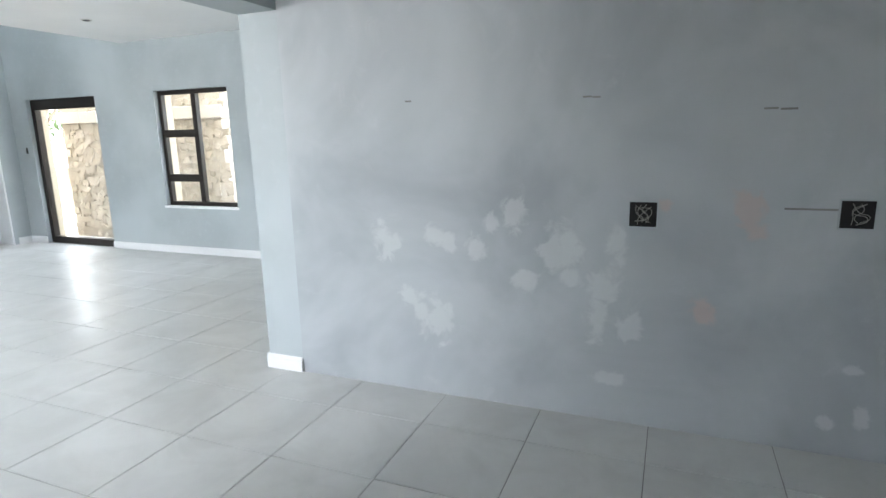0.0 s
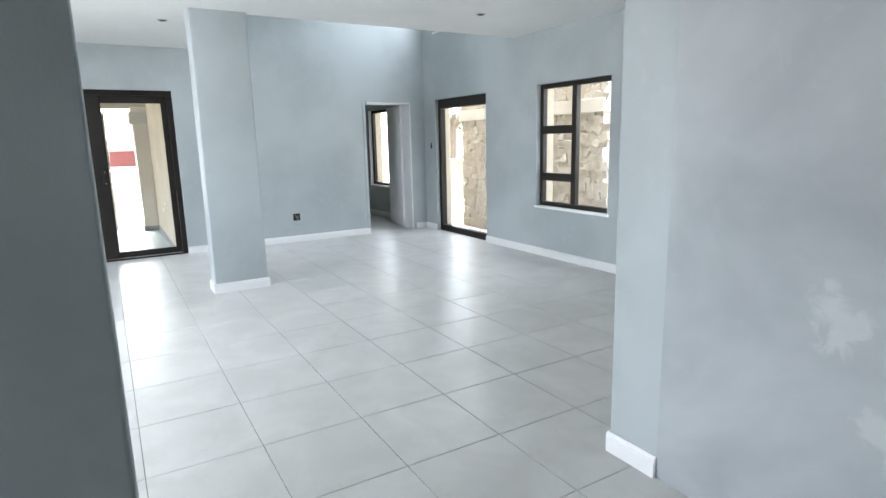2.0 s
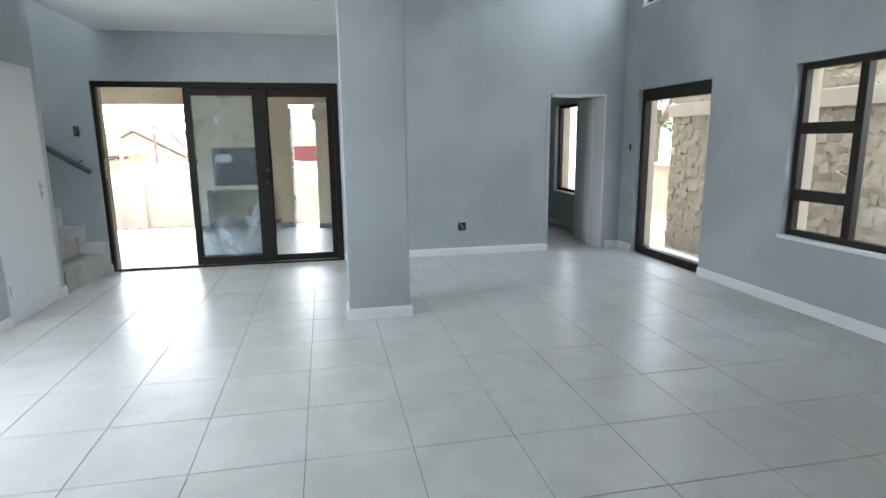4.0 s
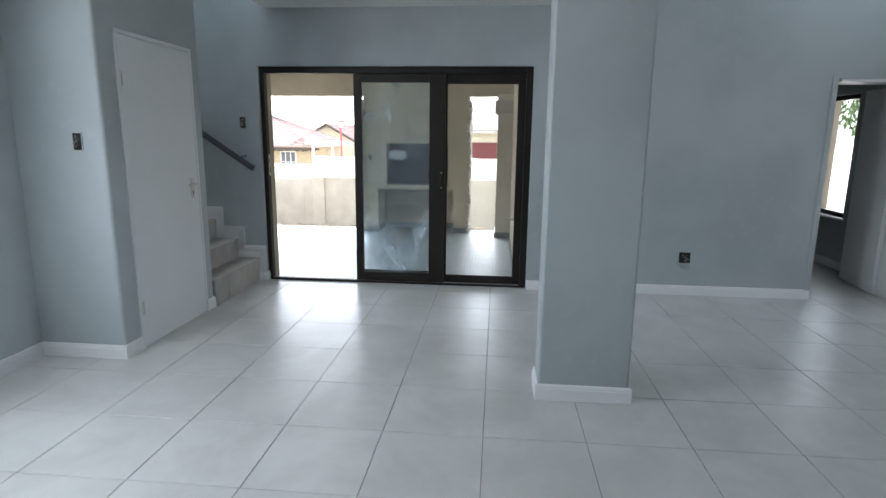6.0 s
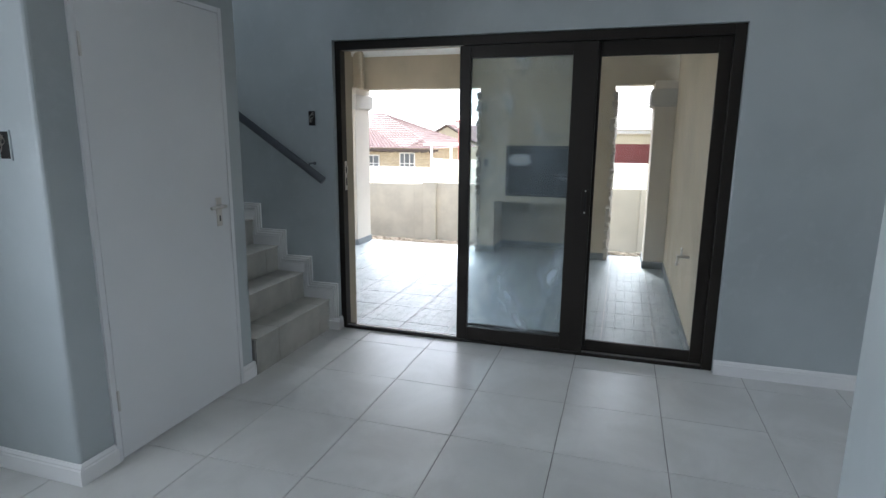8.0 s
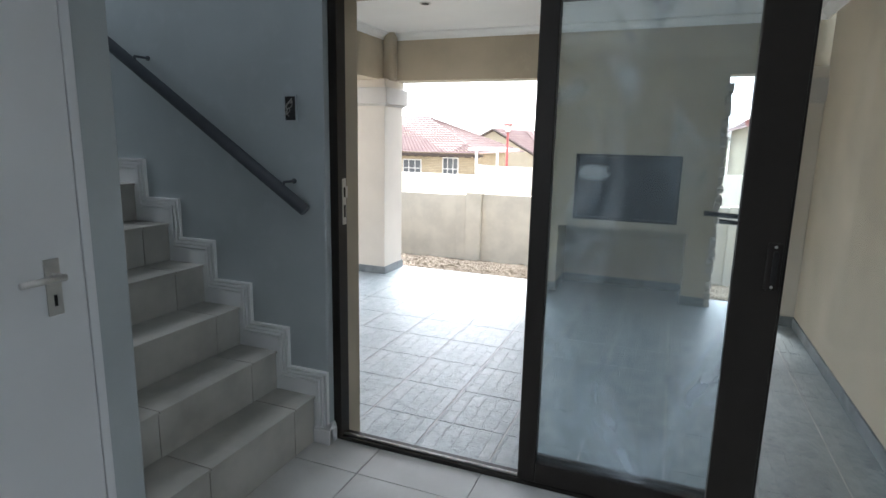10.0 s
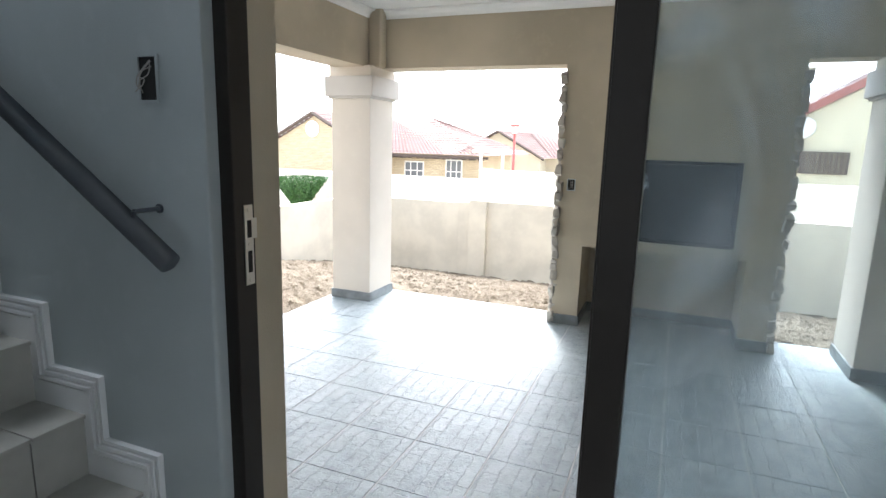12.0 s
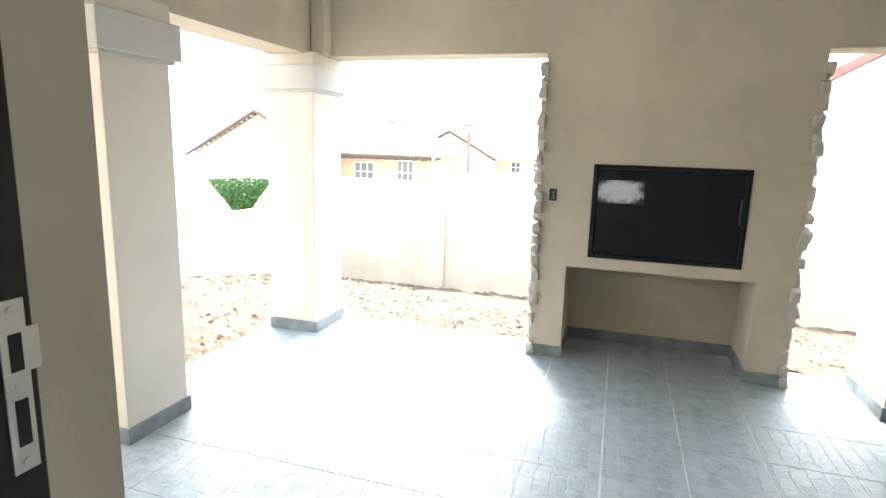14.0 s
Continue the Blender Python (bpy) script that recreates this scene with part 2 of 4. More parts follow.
def roof_material():
    m, n, l, b = shader("red_concrete_roof_tile", (0.35, 0.14, 0.1), 0.8, 0, 0.25)
    p = place_of(n)
    isl = n.new("ShaderNodeNewGeometry").outputs["Random Per Island"]
    tone = mixed(n, l, noisy(n, l, p, 1.6, 5), (0.14, 0.082, 0.075), (0.22, 0.152, 0.14))
    l.new(mixed(n, l, calc(n, l, "MULTIPLY", isl, 0.4), tone, (0.18, 0.12, 0.11)), b.inputs["Base Color"])
    bumped(n, l, b, noisy(n, l, p, 30, 3), 0.4, 0.01)
    return m


ROOF = roof_material()


def glass_material(name, tint, haze):
    """A thin clear sheet: it lets light straight through, mirrors by its angle, and carries wiped dust whose bluish
    haze also paints in reflected light.
    """
    m = bpy.data.materials.new(name)
    m.use_nodes = True
    n, l = m.node_tree.nodes, m.node_tree.links
    n.remove(n["Principled BSDF"])
    clear = n.new("ShaderNodeBsdfTransparent")
    clear.inputs["Color"].default_value = (*tint, 1)
    gloss = n.new("ShaderNodeBsdfGlossy")
    gloss.inputs["Roughness"].default_value = 0.0
    face = n.new("ShaderNodeLayerWeight")
    face.inputs["Blend"].default_value = 0.5
    edge = calc(n, l, "POWER", face.outputs["Facing"], 4.0)
    sheet = n.new("ShaderNodeMixShader")
    l.new(calc(n, l, "MULTIPLY_ADD", edge, 0.6, 0.035), sheet.inputs[0])
    l.new(clear.outputs[0], sheet.inputs[1])
    l.new(gloss.outputs[0], sheet.inputs[2])
    # Bluish diffuse: real smears, plus the panes' reflected haze put into colour.
    d = n.new("ShaderNodeBsdfDiffuse")
    d.inputs["Color"].default_value = (0.70, 0.77, 0.83, 1)
    mix = n.new("ShaderNodeMixShader")
    p = place_of(n)
    st = n.new("ShaderNodeMapping")
    st.inputs["Scale"].default_value = (1.0, 1.0, 0.45)
    st.inputs["Rotation"].default_value = (0.35, 0, 0)
    l.new(p, st.inputs["Vector"])
    smear_sheen = spread(n, l, noisy(n, l, st.outputs[0], 3.0, 5, 0.6, 1.2), 0.5, 0.74)
    l.new(calc(n, l, "MULTIPLY_ADD", smear_sheen, haze, haze * 0.1), mix.inputs[0])
    l.new(sheet.outputs[0], mix.inputs[1])
    l.new(d.outputs[0], mix.inputs[2])
    l.new(mix.outputs[0], n["Material Output"].inputs["Surface"])
    return m


GLASS = glass_material("clear_window_glass", (0.97, 0.985, 0.98), 0.02)
SMEARSHEENGLASS = glass_material("smeared_sheen_sliding_glass", (0.93, 0.965, 0.98), 0.30)


def patched_material():
    """Kitchen plaster where fittings were: pale filler blots and a few reddish chips."""
    m, n, l, b = shader("patched_grey_plaster", (0.42, 0.44, 0.45), 0.7, 0, 0.25)
    p = place_of(n)
    sep = n.new("ShaderNodeSeparateXYZ")
    l.new(p, sep.inputs[0])
    wob = calc(n, l, "MULTIPLY_ADD", noisy(n, l, p, 11, 5, 0.6, 0.5), 3.2, -1.6)

    def blots(spots):
        out = None
        for x, z, rx, rz in spots:
            u = calc(n, l, "DIVIDE", calc(n, l, "SUBTRACT", sep.outputs["X"], x), rx)
            v = calc(n, l, "DIVIDE", calc(n, l, "SUBTRACT", sep.outputs["Z"], z), rz)
            d = calc(n, l, "SQRT", calc(n, l, "ADD", calc(n, l, "MULTIPLY", u, u), calc(n, l, "MULTIPLY", v, v)))
            s = spread(n, l, calc(n, l, "SUBTRACT", 1.0, calc(n, l, "ADD", d, wob)), -0.2, 0.45)
            out = s if out is None else calc(n, l, "MAXIMUM", out, s)
        return out

    cloud = noisy(n, l, p, 1.1, 4, 0.6, 0.5)
    tone = mixed(n, l, spread(n, l, cloud, 0.3, 0.7), (0.34, 0.36, 0.375), (0.46, 0.485, 0.5))
    streak = spread(n, l, noisy(n, l, p, 4.5, 6, 0.65, 1.0), 0.55, 0.8)
    tone = mixed(n, l, calc(n, l, "MULTIPLY", streak, 0.3), tone, (0.55, 0.57, 0.58))
    pale_spots = blots([
        (7.37, 0.83, 0.07, 0.11), (7.65, 0.87, 0.06, 0.06), (7.87, 0.82, 0.06, 0.06), (8.06, 1.0, 0.06, 0.08), (7.49, 0.55, 0.08, 0.06),
        (7.66, 0.42, 0.09, 0.11), (8.29, 0.86, 0.09, 0.11), (8.55, 0.89, 0.05, 0.08), (8.49, 0.67, 0.08, 0.07), (8.47, 0.51, 0.05, 0.12),
        (8.62, 0.47, 0.06, 0.07), (8.13, 0.68, 0.06, 0.06), (8.35, 0.71, 0.05, 0.04), (8.54, 0.22, 0.07, 0.03), (7.57, 0.46, 0.05, 0.05),
        (7.73, 0.84, 0.04, 0.05), (7.96, 0.95, 0.04, 0.05), (9.43, 0.15, 0.03, 0.03), (9.56, 0.18, 0.03, 0.06), (9.51, 0.39, 0.04, 0.03)])
    tone = mixed(n, l, calc(n, l, "MULTIPLY", pale_spots, 0.42), tone, (0.64, 0.665, 0.65))
    red_spots = blots([(9.09, 1.07, 0.06, 0.08), (9.12, 0.96, 0.04, 0.04), (8.93, 0.59, 0.05, 0.06), (8.75, 1.05, 0.03, 0.03)])
    tone = mixed(n, l, calc(n, l, "MULTIPLY", red_spots, 0.5), tone, (0.55, 0.42, 0.37))
    l.new(tone, b.inputs["Base Color"])
    bumped(n, l, b, calc(n, l, "ADD", noisy(n, l, p, 30, 5), calc(n, l, "MULTIPLY", pale_spots, 0.8)), 0.3, 0.003)
    return m


PATCHED = patched_material()


# ---- builders ----
def box(bm, x0, x1, y0, y1, z0, z1, bevel=0.0, m=None):
    made = bmesh.ops.create_cube(bm, size=1.0, matrix=Matrix.Translation(((x0 + x1) / 2, (y0 + y1) / 2, (z0 + z1) / 2)) @ Matrix.Diagonal((abs(x1 - x0), abs(y1 - y0), abs(z1 - z0), 1)))
    if bevel:
        edges = list({e for v in made["verts"] for e in v.link_edges})
        bmesh.ops.bevel(bm, geom=edges, offset=bevel, segments=2, affect="EDGES", profile=0.5)
    elif m is not None:
        bmesh.ops.transform(bm, matrix=m, verts=made["verts"])


def rod(bm, a, b, r0, r1=None, sides=14):
    a, b = Vector(a), Vector(b)
    d = b - a
    m = Matrix.Translation((a + b) / 2) @ d.to_track_quat("Z", "Y").to_matrix().to_4x4()
    bmesh.ops.create_cone(bm, cap_ends=True, segments=sides, radius1=r0, radius2=r0 if r1 is None else r1, depth=d.length, matrix=m)


def finish(bm, name, material, smooth=False):
    bmesh.ops.recalc_face_normals(bm, faces=bm.faces)
    me = bpy.data.meshes.new(name)
    bm.to_mesh(me)
    bm.free()
    me.materials.append(material)
    if smooth:
        me.polygons.foreach_set("use_smooth", [True] * len(me.polygons))
    return me


def part(name, bm, material, parent=None, label="", smooth=False):
    ob = new(name, finish(bm, name, material, smooth))
    if parent:
        ob.parent = parent
    return tagged(ob, label)


def boxpart(name, dims, material, parent=None, label="", bevel=0.0):
    bm = bmesh.new()
    box(bm, *dims, bevel=bevel)
    return part(name, bm, material, parent, label)


def root(name, label, category, group="", kind=""):
    return tagged(new(name), label, category, group, kind)


def setting(ob, label, category):
    return tagged(ob, label, category, kind="structure")


def slab(name, u_axis, u0, u1, z0, z1, t0, t1, holes, material, rounded=()):
    """A wall along x or y with openings cut right through it. holes: u0, u1, z0, z1."""
    us = sorted({u0, u1, *[h[0] for h in holes], *[h[1] for h in holes]})
    zs = sorted({z0, z1, *[h[2] for h in holes], *[h[3] for h in holes]})
    us, zs = [u for u in us if u0 <= u <= u1], [z for z in zs if z0 <= z <= z1]

    def solid(i, j):
        if not (0 <= i < len(us) - 1 and 0 <= j < len(zs) - 1):
            return False
        u, z = (us[i] + us[i + 1]) / 2, (zs[j] + zs[j + 1]) / 2
        return not any(a < u < b and c < z < d for a, b, c, d in holes)

    bm, seen = bmesh.new(), {}

    def v(i, j, t):
        key = (i, j, t)
        if key not in seen:
            seen[key] = bm.verts.new((us[i], t, zs[j]) if u_axis == "x" else (t, us[i], zs[j]))
        return seen[key]

    for i in range(len(us) - 1):
        for j in range(len(zs) - 1):
            if not solid(i, j):
                continue
            for t in (t0, t1):
                bm.faces.new([v(i, j, t), v(i + 1, j, t), v(i + 1, j + 1, t), v(i, j + 1, t)])
            for di, dj, a, b in ((-1, 0, (i, j), (i, j + 1)), (1, 0, (i + 1, j), (i + 1, j + 1)), (0, -1, (i, j), (i + 1, j)), (0, 1, (i, j + 1), (i + 1, j + 1))):
                if not solid(i + di, j + dj):
                    bm.faces.new([v(*a, t0), v(*b, t0), v(*b, t1), v(*a, t1)])
    edges = [e for e in bm.edges if any(all((v.co.xy - Vector(p)).length < 1e-4 for v in e.verts) for p in rounded)]
    if edges:
        bmesh.ops.bevel(bm, geom=edges, offset=0.018, segments=3, affect="EDGES", profile=0.5)
    return part(name, bm, material)


def board(name, x0, y0, x1, y1, out, height=0.09, thick=0.016, z=0.0, material=None):
    """A skirting board from point to point along a wall, standing out by thick, with a chamfered top."""
    d = Vector((x1 - x0, y1 - y0, 0))
    bm = bmesh.new()
    n = Vector((*out, 0)).normalized()
    prof = [(0, 0), (thick, 0), (thick, height * 0.72), (thick * 0.75, height * 0.78), (thick * 0.8, height * 0.86), (thick * 0.35, height), (0, height)]
    ends = []
    for base in (Vector((x0, y0, z)), Vector((x1, y1, z))):
        ends.append([bm.verts.new(base + n * a + Vector((0, 0, b))) for a, b in prof])
    k = len(prof)
    for i in range(k):
        bm.faces.new([ends[0][i], ends[0][(i + 1) % k], ends[1][(i + 1) % k], ends[1][i]])
    bm.faces.new(ends[0])
    bm.faces.new(ends[1][::-1])
    return setting(part(name, bm, material or TRIM), "white moulded skirting board" if material is None else "grey slate tile skirting strip", "skirting")


# ---- the shell of the house ----
WX = 0.26           # inner face of the west wall
NY = 5.99           # inner face of the north wall
CEIL = 2.55
PF = -0.095          # patio floor
TSX, TSY, TX, TY = 0.5185, 0.4915, 7.175, 3.095

slider_hole = (-0.10, 2.445, -0.2, 2.045)
passage_hole = (5.005, 5.75, -0.1, 1.94)
setting(slab("wall_west_inner", "y", -3.3, NY, -0.05, 5.3, 0.16, WX, [slider_hole, passage_hole], GREY, [(WX, -0.10), (WX, 2.445)]), "grey painted plaster wall with sliding door opening", "wall")
setting(slab("wall_west_outer", "y", -3.6, 6.10, -0.3, 5.6, 0.045, 0.16, [(-0.063, 2.40, -0.2, 2.0), passage_hole], BEIGE, [(0.045, -0.063)]), "beige plastered outside wall", "wall")
north_holes = [(0.60, 1.925, -0.2, 1.965), (2.94, 4.06, 0.59, 1.972), (-1.9, -1.1, 0.57, 1.93), (0.6, 2.0, 2.92, 4.4)]
setting(slab("wall_north_inner", "x", -3.2, 6.51, -0.05, 5.3, NY, 6.10, north_holes, GREY), "grey painted plaster wall with window openings", "wall")
setting(slab("wall_north_outer", "x", -3.3, 10.6, -0.3, 5.6, 6.10, 6.25, north_holes, BEIGE), "beige plastered outside wall", "wall")
setting(slab("wall_kitchen_opening", "y", -1.5, 5.99, -0.05, CEIL, 6.51, 6.765, [(1.60, 3.425, -0.1, 2.06)], GREY, [(6.51, 1.6), (6.765, 1.6), (6.51, 3.425)]), "grey plaster wall with wide square opening", "wall")
setting(slab("wall_kitchen_north", "x", 6.765, 10.5, -0.05, CEIL, 3.425, 3.6, [], PATCHED), "patched grey plaster kitchen wall", "wall")
setting(slab("wall_kitchen_east", "y", -1.5, 3.425, -0.05, CEIL, 10.5, 10.65, [], GREY), "grey plaster wall", "wall")
# South opening is added out of view to hold the fill lamp.
setting(slab("wall_kitchen_south", "x", 6.765, 10.5, -0.05, CEIL, -1.65, -1.5, [(6.85, 7.75, 1.05, 2.15)], GREY), "grey plaster wall with added opening for fill light", "wall")
setting(slab("wall_south", "x", 2.32, 6.51, -0.05, CEIL, -1.0, -0.76, [(3.3, 5.0, 0.9, 2.1)], GREY), "grey painted plaster wall", "wall")
setting(slab("wall_store_return", "y", -0.76, -0.19, -0.05, 5.3, 2.17, 2.32, [], GREY, [(2.32, -0.19)]), "grey plaster return wall beside a door", "wall")
setting(slab("wall_store_door", "x", 1.17, 2.17, -0.05, 5.3, -0.34, -0.19, [(1.30, 2.14, -0.1, 2.03)], GREY, [(1.17, -0.19)]), "grey plaster wall round a white door", "wall")
setting(slab("wall_stair_side", "y", -3.3, -0.34, -0.05, 5.3, 1.17, 1.32, [], GREY), "grey plaster wall beside the stairs", "wall")
setting(slab("wall_stair_end", "x", 0.11, 1.32, -0.05, 5.3, -3.45, -3.3, [(0.35, 1.1, 3.0, 4.8)], GREY), "grey plaster wall at the stair landing", "wall")
setting(slab("wall_upper_east", "y", 2.92, NY, CEIL + 0.25, 5.3, 2.5, 2.65, [], GREY), "grey plaster upper wall over the slab edge", "wall")
setting(slab("wall_upper_south", "x", WX, 2.65, CEIL + 0.25, 5.3, 2.77, 2.92, [], GREY), "grey plaster upper wall", "wall")
setting(slab("wall_upper_stair_north", "x", WX, 2.32, CEIL + 0.25, 5.3, 0.0, 0.15, [], GREY), "grey plaster upper wall", "wall")

for k, dims in enumerate([(2.5, 6.51, -0.76, NY), (WX, 2.5, 0.0, 2.92), (2.32, 2.5, -0.76, 0.0), (6.765, 10.5, -1.5, 3.425)]):
    bm = bmesh.new()
    box(bm, dims[0], dims[1], dims[2], dims[3], CEIL, CEIL + 0.25)
    setting(part("ceiling", bm, WHITE), "smooth white painted ceiling", "ceiling")
bm = bmesh.new()
box(bm, -0.02, 2.65, -3.45, 6.1, 5.3, 5.5)
setting(part("ceiling_upper", bm, WHITE), "white upper ceiling over the void", "ceiling")

# square column at the slab's edge
bm = bmesh.new()
box(bm, 2.36, 2.585, 2.40, 2.89, -0.02, CEIL + 0.3, bevel=0.012)
setting(part("column_inside", bm, GREY), "grey plastered square column with rounded corners", "column")

# room beyond the passage
setting(slab("wall_passage_south", "x", -3.2, 0.07, -0.05, 2.7, 2.42, 2.52, [], GREY), "grey plaster wall of the back room", "wall")
setting(slab("wall_passage_west", "y", 2.42, 6.1, -0.05, 2.7, -3.3, -3.2, [], GREY), "grey plaster wall of the back room", "wall")
bm = bmesh.new()
box(bm, -3.2, 0.07, 2.42, 6.1, 2.55, 2.7)
setting(part("ceiling_back_room", bm, WHITE), "white ceiling of the back room", "ceiling")
bm = bmesh.new()
box(bm, -3.2, -0.013, 2.52, 6.1, -0.2, -0.004)
setting(part("floor_back_room", bm, TILE), "grey tiled floor of the back room", "floor")

# skirting boards
for a in [(WX, 2.445, WX, 5.005, (1, 0)), (WX, 5.80, WX, NY, (1, 0)), (WX + 0.016, NY, 0.60, NY, (0, -1)), (1.925, NY, 6.51, NY, (0, -1)),
          (6.51, 3.425, 6.51, NY, (-1, 0)), (6.51, 3.425, 6.765, 3.425, (0, -1)), (6.51, -0.76, 6.51, 1.60, (-1, 0)), (6.765, 1.60, 6.51, 1.60, (0, 1)), (2.336, -0.76, 6.51, -0.76, (0, 1)),
          (2.32, -0.76, 2.32, -0.174, (1, 0)), (2.32, -0.19, 2.15, -0.19, (0, 1)), (1.29, -0.19, 1.154, -0.19, (0, 1)), (1.17, -0.19, 1.17, -0.205, (-1, 0)),
          (WX + 0.016, -0.10, 0.208, -0.10, (0, 1)),
          (2.585, 2.384, 2.585, 2.906, (1, 0)), (2.344, 2.40, 2.585, 2.40, (0, -1)), (2.344, 2.89, 2.585, 2.89, (0, 1)), (2.36, 2.40, 2.36, 2.89, (-1, 0)),
          (-3.2, NY, -0.02, NY, (0, -1))]:
    board("baseboard", *a)
board("baseboard", WX, -0.170, WX, -0.084, (1, 0), thick=0.032)

# ---- sliding door ----
def bars(name, rects, material, parent, depth, axis, label="", bevel=0.003):
    """Bars of a frame, each a part: name, u0, u1, z0, z1."""
    for nm, u0, u1, z0, z1 in rects:
        dims = (depth[0], depth[1], u0, u1, z0, z1) if axis == "y" else (u0, u1, depth[0], depth[1], z0, z1)
        boxpart(nm, dims, material, parent, label, bevel)


def pane(dims, parent, material, name="pane"):
    ob = boxpart(name, dims, material, parent, "")
    ob.visible_shadow = False
    return ob


sd = root("sliding_door", "dark bronze aluminium sliding door standing one third open", "sliding door")
bars("frame", [("jamb", -0.13, -0.060, 0.0, 2.045), ("jamb", 2.385, 2.445, 0.0, 2.045), ("head", -0.065, 2.385, 1.985, 2.045), ("sill", -0.065, 2.385, -0.1, 0.018)], BRONZE, sd, (0.150, 0.222), "y")
fixed = root("fixed_panel", "", "")
fixed.parent = sd
bars("fixed", [("stile", 1.60, 1.672, 0.018, 1.985), ("stile", 2.315, 2.385, 0.018, 1.985), ("rail", 1.672, 2.315, 1.895, 1.985), ("rail", 1.672, 2.315, 0.018, 0.098)], BRONZE, fixed, (0.160, 0.181), "y")
pane((0.168, 0.173, 1.672, 2.315, 0.098, 1.895), fixed, GLASS)
mid = root("middle_panel", "", "")
mid.parent = sd
bars("mid", [("stile", 0.80, 0.858, 0.018, 1.985), ("stile", 1.515, 1.595, 0.018, 1.985), ("rail", 0.858, 1.515, 1.91, 1.985), ("rail", 0.858, 1.515, 0.018, 0.125)], BRONZE, mid, (0.161, 0.181), "y")
pane((0.168, 0.173, 0.858, 1.515, 0.125, 1.91), mid, SMEARSHEENGLASS)
leaf = root("sliding_panel", "", "")
leaf.parent = sd
bars("leaf", [("stile", 0.802, 0.870, 0.028, 1.98), ("stile", 1.508, 1.655, 0.028, 1.98), ("rail", 0.870, 1.508, 1.905, 1.98), ("rail", 0.870, 1.508, 0.028, 0.115)], BRONZE, leaf, (0.186, 0.234), "y")
for x in (0.189, 0.207, 0.225):
    boxpart("interlock_rib", (x, x + 0.006, 0.798, 0.803, 0.03, 1.978), BRONZE, leaf, "", 0.001)
pane((0.208, 0.213, 0.870, 1.508, 0.115, 1.905), leaf, SMEARSHEENGLASS)
bm = bmesh.new()
box(bm, 0.233, 0.243, 1.602, 1.648, 0.94, 1.10, bevel=0.004)
part("lock_plate", bm, BRONZE, leaf)
bm = bmesh.new()
box(bm, 0.243, 0.268, 1.618, 1.634, 0.965, 1.075, bevel=0.006)
part("pull_handle", bm, BLACK, leaf)
for z in (0.952, 1.088):
    bm = bmesh.new()
    rod(bm, (0.241, 1.625, z), (0.246, 1.625, z), 0.005)
    part("screw", bm, STEEL, leaf)
bm = bmesh.new()
rod(bm, (0.115, 1.545, 1.16), (0.165, 1.545, 1.16), 0.010)
rod(bm, (0.12, 1.55, 1.165), (0.12, 1.405, 1.172), 0.009)
# Shorter second rod, just below the lever.
rod(bm, (0.145, 1.55, 1.145), (0.145, 1.455, 1.15), 0.008)
part("lever_handle", bm, BRONZE, sd, "dark lever handle and shorter second rod on the outer side")
for z0 in (0.0, 0.004):
    boxpart("track", (0.19 + z0 * 2, 0.193 + z0 * 2, -0.06, 2.38, 0.018, 0.026), STEEL, sd)
keep = root("strike_plate", "", "")
keep.parent = sd
bm = bmesh.new()
box(bm, 0.160, 0.190, -0.0605, -0.057, 1.03, 1.235, bevel=0.001)
plate = part("plate", bm, STEEL, keep, "steel lock keep plate")
for z0, z1 in ((1.152, 1.196), (1.062, 1.118)):
    # Thin black chips colour in the shade of the slots; nothing is cut.
    boxpart("slot", (0.167, 0.182, -0.0575, -0.0563, z0, z1), BLACK, plate)
for z in (1.042, 1.135, 1.222):
    bm = bmesh.new()
    rod(bm, (0.175, -0.0575, z), (0.175, -0.0553, z), 0.0055, sides=12)
    part("screw", bm, STEEL, plate)
bm = bmesh.new()
box(bm, 0.146, 0.161, -0.0605, -0.057, 1.148, 1.20, bevel=0.001)
part("strike_lip", bm, STEEL, keep)

# ---- glazed garden door, window, far window ----
gd = root("glazed_garden_door", "tall dark bronze framed glass garden door", "glass door")
bars("gd", [("jamb", 0.60, 0.665, 0.0, 1.965), ("jamb", 1.86, 1.925, 0.0, 1.965), ("head", 0.665, 1.86, 1.83, 1.965), ("sill", 0.665, 1.86, -0.02, 0.09)], BRONZE, gd, (6.045, 6.13), "x")
pane((0.665, 1.86, 6.085, 6.091, 0.09, 1.83), gd, GLASS)


